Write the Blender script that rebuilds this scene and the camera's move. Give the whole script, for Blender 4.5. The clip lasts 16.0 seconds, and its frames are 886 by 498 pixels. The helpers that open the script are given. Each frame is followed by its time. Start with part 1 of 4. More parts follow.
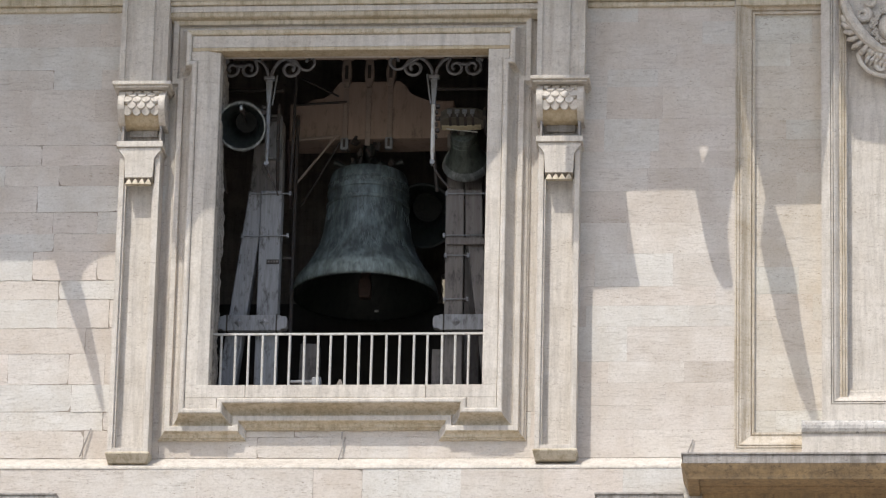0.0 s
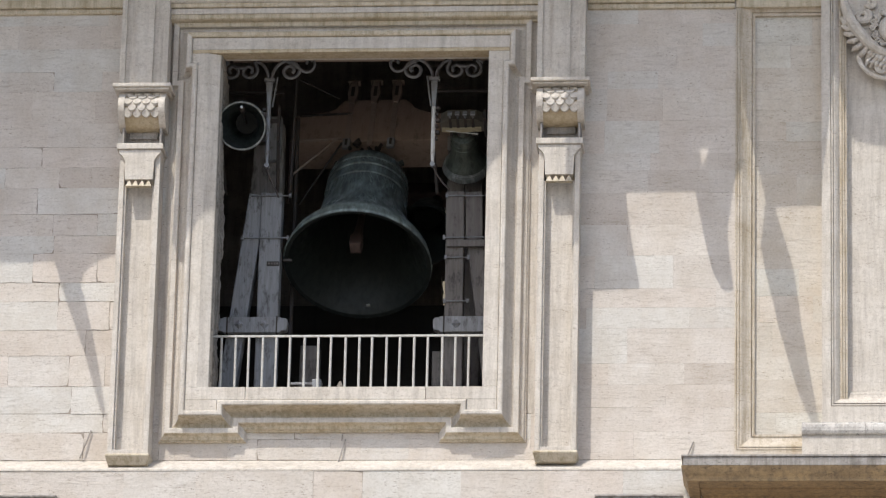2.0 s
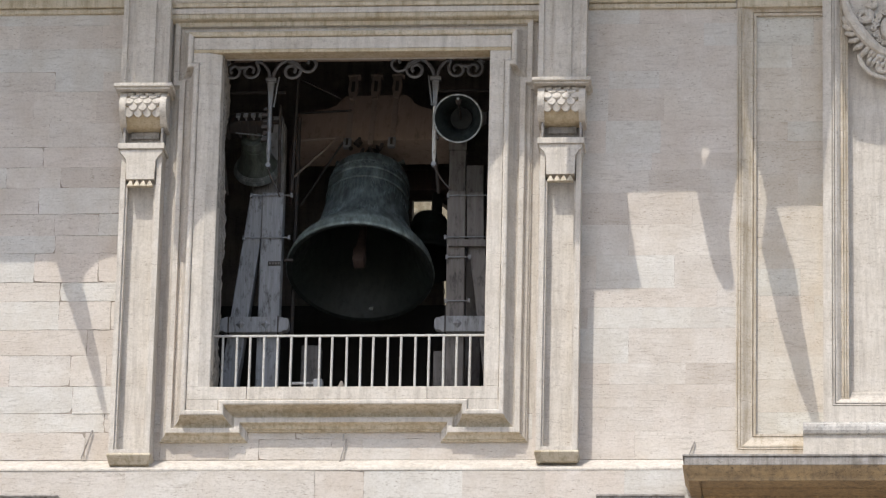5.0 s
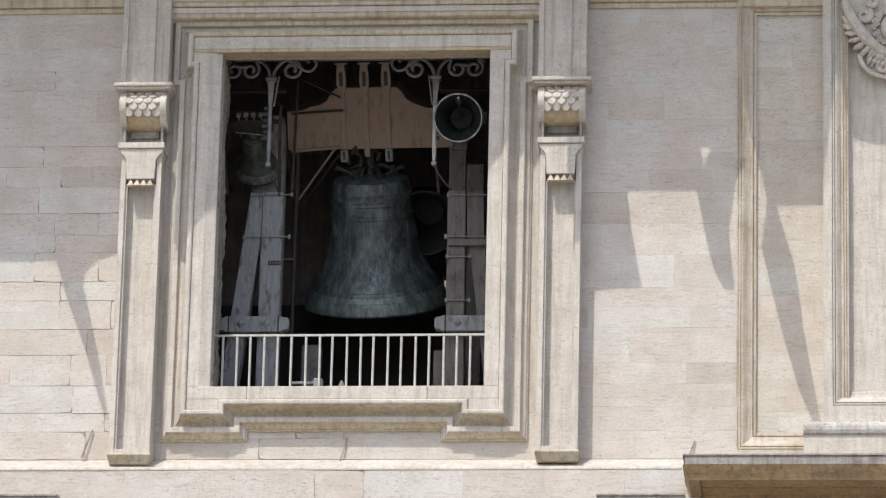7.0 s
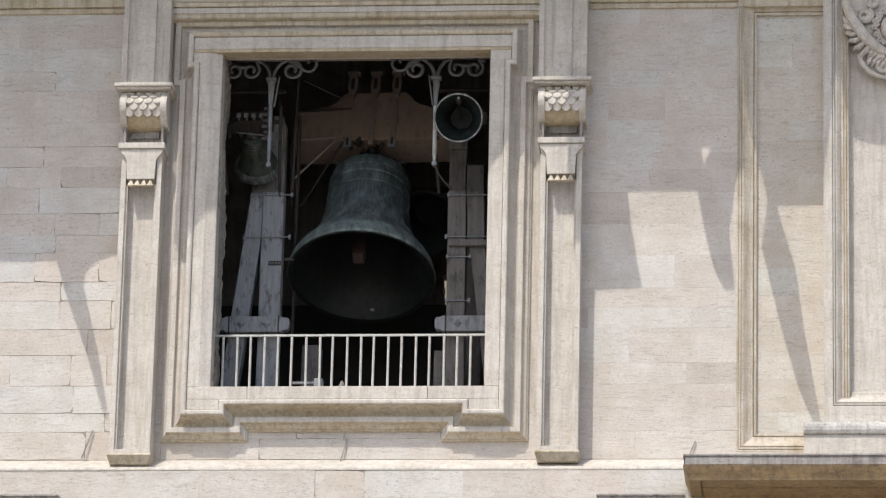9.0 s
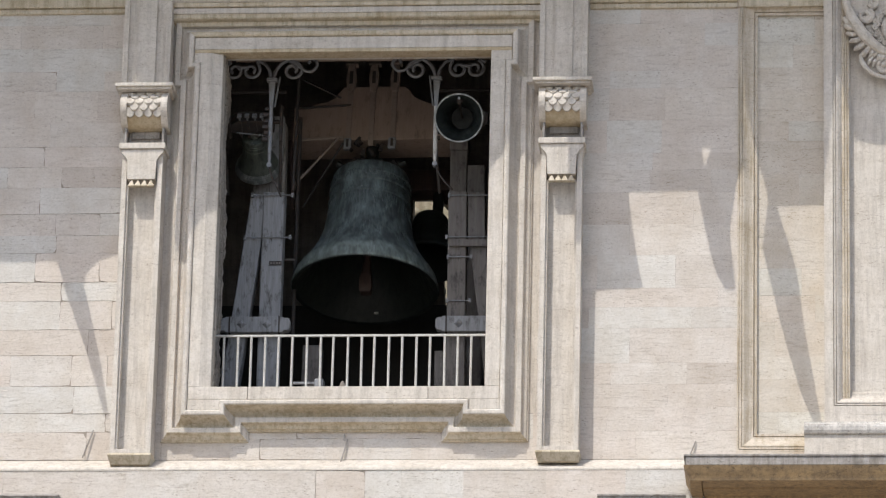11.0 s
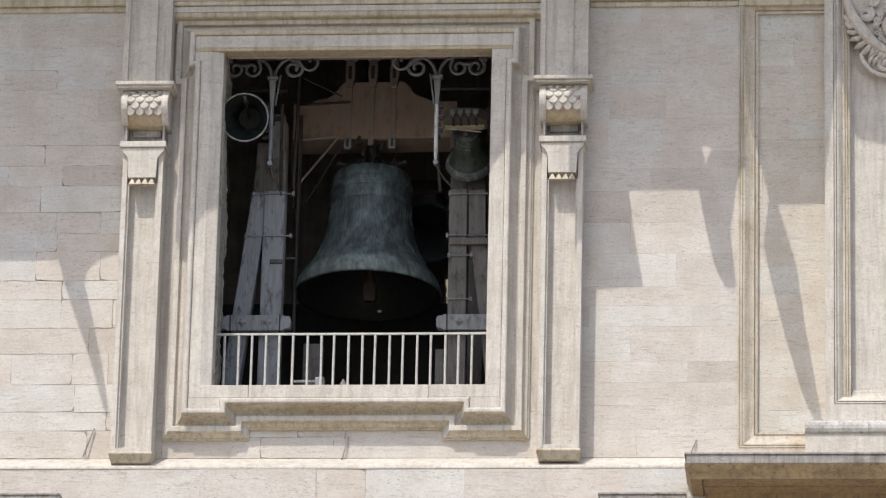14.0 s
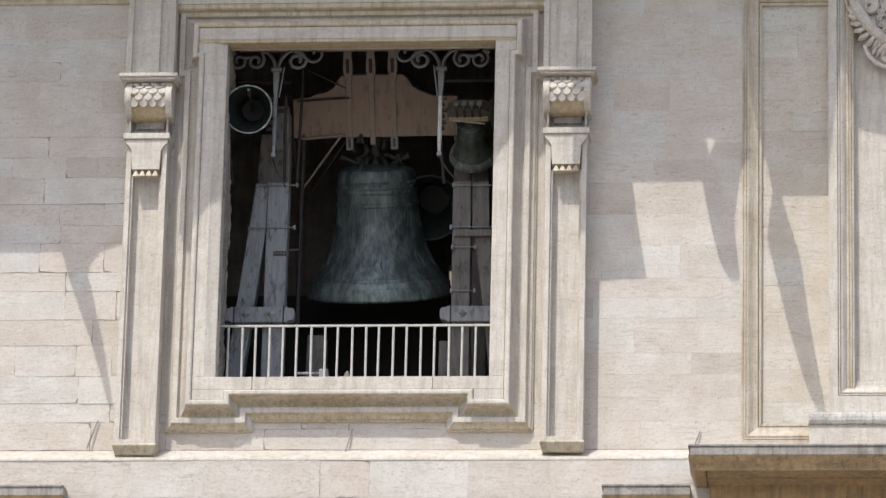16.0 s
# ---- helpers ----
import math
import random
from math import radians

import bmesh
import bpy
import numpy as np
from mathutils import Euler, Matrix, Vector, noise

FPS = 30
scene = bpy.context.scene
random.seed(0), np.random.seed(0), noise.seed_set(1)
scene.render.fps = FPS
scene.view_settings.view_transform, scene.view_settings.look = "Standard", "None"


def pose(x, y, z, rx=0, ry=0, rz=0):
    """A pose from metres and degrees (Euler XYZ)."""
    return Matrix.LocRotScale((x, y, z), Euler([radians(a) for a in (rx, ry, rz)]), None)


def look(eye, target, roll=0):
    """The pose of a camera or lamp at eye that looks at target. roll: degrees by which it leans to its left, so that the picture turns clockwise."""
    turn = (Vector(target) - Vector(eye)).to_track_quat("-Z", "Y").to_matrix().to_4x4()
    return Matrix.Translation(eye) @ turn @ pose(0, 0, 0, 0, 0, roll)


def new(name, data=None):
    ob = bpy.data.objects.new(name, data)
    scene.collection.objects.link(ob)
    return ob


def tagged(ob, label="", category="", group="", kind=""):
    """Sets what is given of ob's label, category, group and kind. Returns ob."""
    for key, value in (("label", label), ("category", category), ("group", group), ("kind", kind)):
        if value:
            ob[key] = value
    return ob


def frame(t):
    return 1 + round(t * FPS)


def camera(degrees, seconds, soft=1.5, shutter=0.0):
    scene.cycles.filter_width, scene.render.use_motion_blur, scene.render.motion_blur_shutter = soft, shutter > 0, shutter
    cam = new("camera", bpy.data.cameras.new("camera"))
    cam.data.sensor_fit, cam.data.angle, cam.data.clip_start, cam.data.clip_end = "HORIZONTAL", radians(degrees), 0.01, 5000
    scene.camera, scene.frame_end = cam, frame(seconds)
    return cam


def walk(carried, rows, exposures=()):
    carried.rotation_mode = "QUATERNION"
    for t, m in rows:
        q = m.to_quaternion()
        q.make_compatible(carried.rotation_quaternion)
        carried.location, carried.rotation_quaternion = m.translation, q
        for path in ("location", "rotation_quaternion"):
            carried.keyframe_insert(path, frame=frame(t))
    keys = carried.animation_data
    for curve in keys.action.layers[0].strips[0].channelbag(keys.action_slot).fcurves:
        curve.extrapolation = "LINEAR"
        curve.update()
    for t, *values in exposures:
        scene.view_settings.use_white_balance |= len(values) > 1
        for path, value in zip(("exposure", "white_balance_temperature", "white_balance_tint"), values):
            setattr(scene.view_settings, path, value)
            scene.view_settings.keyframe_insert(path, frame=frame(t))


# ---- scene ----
EYE = Vector((8.028, -70.462, -23.729))


def aim(dx, dy):
    """Pose of the hand-held long lens, turned by small offsets (in 1/8600 rad)."""
    yaw, pitch = radians(-5.34) - dx / 8200, radians(18.189) + dy / 8600
    way = Vector((math.sin(yaw) * math.cos(pitch), math.cos(yaw) * math.cos(pitch), math.sin(pitch)))
    return look(EYE, EYE + way * 70, 1.334)


cam = camera(10.418, 16.0, soft=1.25, shutter=0.5)
SWAY = [(0, -3, -2), (0.5, -3, 1), (1, -3, 0), (1.5, -2.8, 0.2), (2, -2.6, 1.5), (2.5, -1.6, 0), (3, -1.5, -1), (3.5, -1.4, 1.3),
        (4, -1, 1), (6.5, 0, 1), (7, 0, 0), (7.5, 0, -0.7), (8, 0, 0.8), (8.5, 0.2, 1), (9, 0.5, 0.3), (11.5, 1.7, 1), (12, 1.8, 1.7),
        (12.5, 2, 0), (13, 2, 1), (13.5, 2.5, 0), (14, 2.8, -2.2), (14.5, 3, 0.3), (15, 3, 0.2), (15.5, 3.2, 1.8), (15.7, 3.2, 0.5),
        (15.8, 6, -15), (15.9, 12.5, -24), (16, 9, -17)]
walk(cam, [(t, aim(dx, dy)) for t, dx, dy in SWAY])

# ---- light ----
SUN_WAY = Vector((0.5, 1.0, -1.65)).normalized()
world = bpy.data.worlds.new("sky")
scene.world = world
world.use_nodes = True
nt = world.node_tree
sky = nt.nodes.new("ShaderNodeTexSky")
sky.sky_type, sky.sun_disc = "NISHITA", False
sky.sun_elevation = math.asin(-SUN_WAY.z)
sky.sun_rotation = math.atan2(-SUN_WAY.x, -SUN_WAY.y)
sky.air_density, sky.dust_density = 1.0, 2.1
nt.nodes["Background"].inputs["Strength"].default_value = 0.15
nt.links.new(sky.outputs[0], nt.nodes["Background"].inputs[0])
sun = new("sun", bpy.data.lights.new("sun", "SUN"))
sun.data.energy, sun.data.angle, sun.data.color = 2.30, radians(0.32), (1.0, 0.963, 0.893)
sun.matrix_world = look(Vector((0, 0, 40)), Vector((0, 0, 40)) + SUN_WAY)
scene.view_settings.exposure = 0.52


# ---- materials ----
def material(name, rough=0.8, metal=0.0):
    m = bpy.data.materials.new(name)
    m.use_nodes = True
    b = m.node_tree.nodes["Principled BSDF"]
    b.inputs["Roughness"].default_value, b.inputs["Metallic"].default_value = rough, metal
    return m, m.node_tree, b


def node(t, kind, **inputs):
    n = t.nodes.new(kind)
    for k, v in inputs.items():
        n.inputs[k.replace("_", " ")].default_value = v
    return n


def coords(t, scale):
    mp = t.nodes.new("ShaderNodeMapping")
    g = t.nodes.new("ShaderNodeNewGeometry")
    mp.inputs["Scale"].default_value = scale
    t.links.new(g.outputs["Position"], mp.inputs["Vector"])
    return mp.outputs[0]


def local_coords(t, scale):
    c, mp = t.nodes.new("ShaderNodeTexCoord"), t.nodes.new("ShaderNodeMapping")
    mp.inputs["Scale"].default_value = scale
    t.links.new(c.outputs["Object"], mp.inputs["Vector"])
    return mp.outputs[0]


def ramp(t, src, stops):
    r = t.nodes.new("ShaderNodeValToRGB")
    while len(r.color_ramp.elements) < len(stops):
        r.color_ramp.elements.new(0.5)
    for e, (p, c) in zip(r.color_ramp.elements, stops):
        e.position, e.color = p, (*c, 1) if len(c) == 3 else c
    t.links.new(src, r.inputs[0])
    return r.outputs[0]


def mix(t, a, b, fac, mode="MIX"):
    m = t.nodes.new("ShaderNodeMix")
    m.data_type, m.blend_type = "RGBA", mode
    for s, v in ((0, fac), (6, a), (7, b)):
        if isinstance(v, (int, float)):
            m.inputs[s].default_value = v
        elif isinstance(v, tuple):
            m.inputs[s].default_value = (*v, 1)
        else:
            t.links.new(v, m.inputs[s])
    return m.outputs[2]


def noise_out(t, vec, scale, detail=5.0, rough=0.55):
    n = node(t, "ShaderNodeTexNoise", Scale=scale, Detail=detail, Roughness=rough)
    t.links.new(vec, n.inputs["Vector"])
    return n.outputs[0]


def bump(t, b, height, strength=0.3, distance=0.01):
    n = t.nodes.new("ShaderNodeBump")
    n.inputs["Strength"].default_value, n.inputs["Distance"].default_value = strength, distance
    t.links.new(height, n.inputs["Height"])
    t.links.new(n.outputs[0], b.inputs["Normal"])


def stone(name, light, dark, vein, stain, vein_amount=0.5, stain_amount=0.45, block_tint=0.0):
    """Travertine: pale beds, fine horizontal pores and veins, broad stains."""
    m, t, b = material(name, 0.85)
    even = coords(t, (1, 1, 1))
    shift = even
    if block_tint:
        # every stone is cut from another bed
        info = t.nodes.new("ShaderNodeObjectInfo")
        add = t.nodes.new("ShaderNodeVectorMath")
        add.operation = "MULTIPLY_ADD"
        add.inputs[1].default_value = (1, 1, 1)
        far = t.nodes.new("ShaderNodeCombineXYZ")
        mul = t.nodes.new("ShaderNodeMath")
        mul.operation = "MULTIPLY"
        mul.inputs[1].default_value = 60.0
        t.links.new(info.outputs["Random"], mul.inputs[0])
        t.links.new(mul.outputs[0], far.inputs[0]), t.links.new(mul.outputs[0], far.inputs[2])
        t.links.new(even, add.inputs[0]), t.links.new(far.outputs[0], add.inputs[2])
        shift = add.outputs[0]
    def scaled(v):
        mp = t.nodes.new("ShaderNodeMapping")
        mp.inputs["Scale"].default_value = v
        t.links.new(shift, mp.inputs["Vector"])
        return mp.outputs[0]
    col = mix(t, light, dark, ramp(t, noise_out(t, scaled((0.8, 0.8, 1.8)), 1.5, 9, 0.72), [(0.40, (0, 0, 0)), (0.64, (1, 1, 1))]))
    streak = ramp(t, noise_out(t, scaled((2.6, 2.6, 15) if block_tint else (7, 7, 6)), 1.5, 8, 0.72), [(0.50, (0, 0, 0)), (0.72, (1, 1, 1))])
    patch = ramp(t, noise_out(t, scaled((0.7, 0.7, 2.6)), 1.1, 5), [(0.44, (0.06,) * 3), (0.60, (1, 1, 1))])
    veins = mix(t, (0, 0, 0), streak, patch)
    col = mix(t, col, vein, mix(t, (0, 0, 0), veins, vein_amount))
    pits = ramp(t, noise_out(t, scaled((5, 5, 17)), 2.4, 7, 0.78), [(0.555, (0, 0, 0)), (0.615, (1, 1, 1))])
    where = ramp(t, noise_out(t, scaled((0.9, 0.9, 3.4)), 1.2, 6, 0.65), [(0.42, (0.10,) * 3), (0.58, (1, 1, 1))])
    pits = mix(t, (0, 0, 0), pits, where)
    col = mix(t, col, vein, mix(t, (0, 0, 0), pits, min(1.0, vein_amount * 1.3)))
    dirt = ramp(t, noise_out(t, coords(t, (1.3, 1.3, 0.8) if block_tint else (7.5, 7.5, 0.7)), 1.3, 9, 0.72), [(0.45, (0, 0, 0)), (0.68, (1, 1, 1))])
    col = mix(t, col, stain, mix(t, (0, 0, 0), dirt, stain_amount))
    if block_tint:
        k = block_tint
        tint = ramp(t, info.outputs["Random"], [(0, (1 - k * 0.7, 1 - k * 0.85, 1 - k * 1.0)), (0.14, (0.98, 0.955, 0.93)), (0.30, (0.955, 0.95, 0.94)), (0.44, (1.005, 0.975, 0.955)),
                                                (0.56, (0.965, 0.955, 0.945)), (0.66, (1.02, 1.005, 0.985)), (0.76, (0.985, 0.993, 0.995)), (0.86, (0.965, 1.0, 1.015)), (1, (1.02, 1.05, 1.06))])
        col = mix(t, col, tint, 1.0, "MULTIPLY")
    speck = ramp(t, noise_out(t, even, 26, 5, 0.8), [(0.34, (0.86, 0.85, 0.83)), (0.50, (1, 1, 1)), (0.68, (1.05, 1.05, 1.05))])
    col = mix(t, col, speck, 1.0, "MULTIPLY")
    t.links.new(col, b.inputs["Base Color"])
    grain = mix(t, noise_out(t, even, 30, 6, 0.7), streak, 0.5)
    bump(t, b, grain, 0.45, 0.015)
    return m


STONE = stone("travertine_ashlar", (0.62, 0.574, 0.524), (0.55, 0.499, 0.446), (0.27, 0.225, 0.18), (0.455, 0.385, 0.31), 0.68, 0.46, 0.19)
WARM = stone("warm_pitted_travertine", (0.612, 0.563, 0.495), (0.54, 0.485, 0.41), (0.25, 0.20, 0.145), (0.47, 0.395, 0.30), 0.60, 0.5, 0.12)
TRIM = stone("travertine_trim", (0.62, 0.57, 0.508), (0.535, 0.482, 0.415), (0.26, 0.215, 0.17), (0.345, 0.305, 0.26), 0.5, 0.64)
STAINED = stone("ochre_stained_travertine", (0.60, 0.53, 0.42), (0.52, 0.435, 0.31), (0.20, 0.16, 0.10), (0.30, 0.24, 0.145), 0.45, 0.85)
PANEL_TRIM = stone("warm_travertine_trim", (0.575, 0.51, 0.43), (0.48, 0.41, 0.325), (0.28, 0.21, 0.15), (0.38, 0.29, 0.20), 0.45, 0.5)
PANEL_STAINED = stone("stained_panel_trim", (0.585, 0.52, 0.435), (0.47, 0.40, 0.305), (0.24, 0.18, 0.12), (0.31, 0.24, 0.15), 0.5, 0.75)
JOINT = stone("dirty_joint", (0.42, 0.365, 0.31), (0.30, 0.25, 0.205), (0.12, 0.10, 0.08), (0.15, 0.125, 0.10), 0.5, 0.6)
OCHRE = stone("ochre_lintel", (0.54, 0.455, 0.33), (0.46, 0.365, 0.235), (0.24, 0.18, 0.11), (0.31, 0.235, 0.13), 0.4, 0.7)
TAN = stone("tan_travertine", (0.50, 0.355, 0.195), (0.36, 0.255, 0.145), (0.10, 0.072, 0.048), (0.16, 0.125, 0.09), 0.6, 0.75)
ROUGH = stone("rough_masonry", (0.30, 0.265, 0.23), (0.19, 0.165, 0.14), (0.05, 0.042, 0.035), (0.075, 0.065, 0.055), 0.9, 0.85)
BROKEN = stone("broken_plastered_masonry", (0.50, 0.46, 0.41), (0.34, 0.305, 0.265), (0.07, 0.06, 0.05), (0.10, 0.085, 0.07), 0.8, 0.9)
SLAB = stone("grey_weathered_slab", (0.38, 0.35, 0.32), (0.26, 0.24, 0.22), (0.10, 0.09, 0.08), (0.13, 0.11, 0.09), 0.7, 0.75)
WEATHERED = stone("weathered_pitted_slab", (0.60, 0.57, 0.53), (0.45, 0.42, 0.385), (0.07, 0.065, 0.06), (0.20, 0.18, 0.16), 0.85, 0.55)
GOLD = stone("sunlit_yellow_stone", (0.47, 0.42, 0.315), (0.30, 0.262, 0.185), (0.12, 0.09, 0.05), (0.18, 0.14, 0.08), 0.9, 0.8)


def bronze(name, base, patina, dark, amount, metal=0.35, gloss=0.5):
    m, t, b = material(name, 0.55, metal)
    b.inputs["Specular IOR Level"].default_value = gloss
    v = local_coords(t, (1, 1, 0.35))
    col = mix(t, base, patina, ramp(t, noise_out(t, v, 5.5, 9, 0.7), [(0.5 - amount, (0, 0, 0)), (0.72, (1, 1, 1))]))
    runs = ramp(t, noise_out(t, local_coords(t, (4.5, 4.5, 1.3)), 3.0, 8, 0.7), [(0.50, (0, 0, 0)), (0.70, (1, 1, 1))])
    col = mix(t, col, dark, runs)
    t.links.new(col, b.inputs["Base Color"])
    r = ramp(t, noise_out(t, v, 14, 5), [(0.3, (0.34,) * 3), (0.7, (0.62,) * 3)])
    t.links.new(r, b.inputs["Roughness"])
    bump(t, b, noise_out(t, local_coords(t, (1, 1, 1)), 30, 6, 0.7), 0.25, 0.01)
    return m


BRONZE = bronze("patinated_bronze", (0.066, 0.081, 0.082), (0.24, 0.30, 0.297), (0.031, 0.037, 0.039), 0.07, 0.30, 0.7)
BRONZE_SMALL = bronze("pale_bronze", (0.075, 0.085, 0.072), (0.17, 0.195, 0.165), (0.04, 0.043, 0.037), 0.10)
BRONZE_DARK = bronze("dark_bronze", (0.030, 0.032, 0.029), (0.055, 0.062, 0.055), (0.018, 0.018, 0.017), 0.08)
# paler than the body: sky light on the lip is put into the colour
BRONZE_LIP = bronze("sky_lit_great_bell_lip", (0.105, 0.128, 0.122), (0.34, 0.415, 0.395), (0.055, 0.065, 0.062), 0.07, 0.30, 0.7)
# shaded copy of the bronze: the darkness inside the bells is in the colour
BRONZE_SHADED = bronze("shaded_bronze", (0.014, 0.017, 0.016), (0.023, 0.028, 0.026), (0.008, 0.010, 0.010), 0.10, 0.0, 0.25)


def iron(name, base, spots, rough=0.6, metal=0.3):
    m, t, b = material(name, rough, metal)
    v = local_coords(t, (1, 1, 1))
    t.links.new(mix(t, base, spots, ramp(t, noise_out(t, v, 9, 7, 0.7), [(0.5, (0, 0, 0)), (0.72, (1, 1, 1))])), b.inputs["Base Color"])
    bump(t, b, noise_out(t, v, 45, 4), 0.2, 0.004)
    return m


IRON_GREY = iron("grey_painted_iron", (0.23, 0.235, 0.245), (0.13, 0.11, 0.10))
IRON_DARK = iron("dark_rusty_iron", (0.055, 0.048, 0.045), (0.10, 0.062, 0.045), 0.7, 0.4)
IRON_PALE = iron("pale_painted_iron", (0.50, 0.49, 0.46), (0.30, 0.26, 0.22), 0.55, 0.0)
CLAPPER = iron("reddish_clapper_iron", (0.07, 0.045, 0.038), (0.03, 0.02, 0.018), 0.6, 0.2)
BRIGHT = iron("worn_bright_metal", (0.62, 0.63, 0.62), (0.42, 0.44, 0.43), 0.35, 0.6)
ROPE = iron("yellow_rope", (0.36, 0.31, 0.20), (0.20, 0.165, 0.11), 0.9, 0.0)
YELLOW = iron("dark_ochre_yoke", (0.10, 0.088, 0.07), (0.05, 0.042, 0.035), 0.75, 0.0)


def wood(name, a, c, crack):
    m, t, b = material(name, 0.8)
    v = local_coords(t, (9, 9, 0.7))
    col = mix(t, a, c, ramp(t, noise_out(t, v, 2.2, 8, 0.65), [(0.35, (0, 0, 0)), (0.7, (1, 1, 1))]))
    spots = ramp(t, noise_out(t, local_coords(t, (3, 3, 1.1)), 3.0, 8, 0.75), [(0.52, (0, 0, 0)), (0.68, (1, 1, 1))])
    t.links.new(mix(t, col, crack, spots), b.inputs["Base Color"])
    bump(t, b, noise_out(t, v, 6, 6), 0.4, 0.01)
    return m


TIMBER = wood("grey_painted_timber", (0.315, 0.32, 0.335), (0.20, 0.20, 0.205), (0.05, 0.042, 0.036))
TIMBER_BROWN = wood("brown_grey_timber", (0.185, 0.168, 0.155), (0.125, 0.110, 0.10), (0.05, 0.045, 0.04))
YOKE = wood("brown_painted_yoke", (0.31, 0.235, 0.19), (0.265, 0.198, 0.157), (0.17, 0.125, 0.10))
WEATHERED_TIMBER = wood("weathered_bare_timber", (0.27, 0.25, 0.235), (0.18, 0.163, 0.15), (0.06, 0.05, 0.043))
REDWOOD = wood("dark_red_timber", (0.075, 0.045, 0.040), (0.05, 0.032, 0.03), (0.03, 0.02, 0.02))
STRAP = iron("brown_painted_strap", (0.27, 0.215, 0.18), (0.17, 0.13, 0.105), 0.6, 0.1)
PAVING = stone("cobbled_square", (0.36, 0.318, 0.268), (0.29, 0.255, 0.215), (0.10, 0.10, 0.095), (0.12, 0.115, 0.11), 0.4, 0.4)
# near black: the chamber's deep shade is put into this colour
SHADE_BLACK = stone("black_shade_boards", (0.030, 0.027, 0.025), (0.020, 0.018, 0.017), (0.01, 0.01, 0.01), (0.012, 0.011, 0.01), 0.4, 0.5)
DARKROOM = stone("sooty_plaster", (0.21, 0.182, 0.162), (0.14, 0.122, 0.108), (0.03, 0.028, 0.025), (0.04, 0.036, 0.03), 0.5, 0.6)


# ---- mesh helpers ----
def link(name, bm, mat, parent=None, label="", smooth=False):
    bmesh.ops.recalc_face_normals(bm, faces=bm.faces)
    me = bpy.data.meshes.new(name)
    bm.to_mesh(me)
    bm.free()
    for mm in mat if isinstance(mat, (list, tuple)) else (mat,):
        me.materials.append(mm)
    if smooth:
        me.shade_smooth()
        me.set_sharp_from_angle(angle=radians(38))
    ob = new(name, me)
    ob.parent = parent
    return tagged(ob, label)


def part(name, bm, mat, parent, label="", smooth=False):
    return link(name, bm, mat, parent, label, smooth)


def thing(name, at, label, category, group="", kind=""):
    ob = new(name)
    ob.location = at
    return tagged(ob, label, category, group, kind)


def box(bm, x0, x1, y0, y1, z0, z1, bevel=0.0):
    made = bmesh.new()
    bmesh.ops.create_cube(made, size=1, matrix=Matrix.Translation(((x0 + x1) / 2, (y0 + y1) / 2, (z0 + z1) / 2)) @ Matrix.Diagonal((abs(x1 - x0), abs(y1 - y0), abs(z1 - z0), 1)))
    if bevel:
        bmesh.ops.bevel(made, geom=made.edges[:], offset=bevel, segments=2, affect="EDGES", profile=0.6)
    merge(bm, made)
    return bm


def merge(bm, made):
    me = bpy.data.meshes.new("tmp")
    made.to_mesh(me)
    made.free()
    bm.from_mesh(me)
    bpy.data.meshes.remove(me)


def prism(bm, outline, y0, y1, bevel=0.0):
    """A plate in the xz plane, from y0 to y1."""
    made = bmesh.new()
    a = [made.verts.new((x, y0, z)) for x, z in outline]
    b = [made.verts.new((x, y1, z)) for x, z in outline]
    n = len(a)
    made.faces.new(a), made.faces.new(b[::-1])
    for i in range(n):
        made.faces.new((a[i], b[i], b[(i + 1) % n], a[(i + 1) % n]))
    bmesh.ops.recalc_face_normals(made, faces=made.faces)
    if bevel:
        bmesh.ops.bevel(made, geom=made.edges[:], offset=bevel, segments=2, affect="EDGES", profile=0.6)
    merge(bm, made)
    return bm


def beam(bm, p, q, w, d, bevel=0.012):
    """A squared timber from p to q: w wide, d deep."""
    p, q = Vector(p), Vector(q)
    made = bmesh.new()
    up = (q - p).normalized()
    side = Vector((1, 0, 0)) if abs(up.x) < 0.9 else Vector((0, 0, 1))
    back = up.cross(side).normalized()
    side = back.cross(up).normalized()
    m = Matrix((side, back, up)).transposed().to_4x4()
    m.translation = (p + q) / 2
    bmesh.ops.create_cube(made, size=1, matrix=m @ Matrix.Diagonal((w, d, (q - p).length, 1)))
    if bevel:
        bmesh.ops.bevel(made, geom=made.edges[:], offset=bevel, segments=1, affect="EDGES")
    merge(bm, made)
    return bm


def tube(bm, pts, r, sides=8, taper=None):
    """A round bar along a line of points."""
    pts = [Vector(p) for p in pts]
    rings = []
    for i, p in enumerate(pts):
        d = (pts[min(i + 1, len(pts) - 1)] - pts[max(i - 1, 0)]).normalized()
        s = d.cross(Vector((0, 1, 0)))
        s = (s if s.length > 0.05 else d.cross(Vector((1, 0, 0)))).normalized()
        u = d.cross(s)
        k = taper[i] if taper else r
        rings.append([bm.verts.new(p + k * (math.cos(a) * s + math.sin(a) * u)) for a in (2 * math.pi * j / sides for j in range(sides))])
    for a, b in zip(rings, rings[1:]):
        for j in range(sides):
            bm.faces.new((a[j], a[(j + 1) % sides], b[(j + 1) % sides], b[j]))
    bm.faces.new(rings[0][::-1]), bm.faces.new(rings[-1])
    return bm


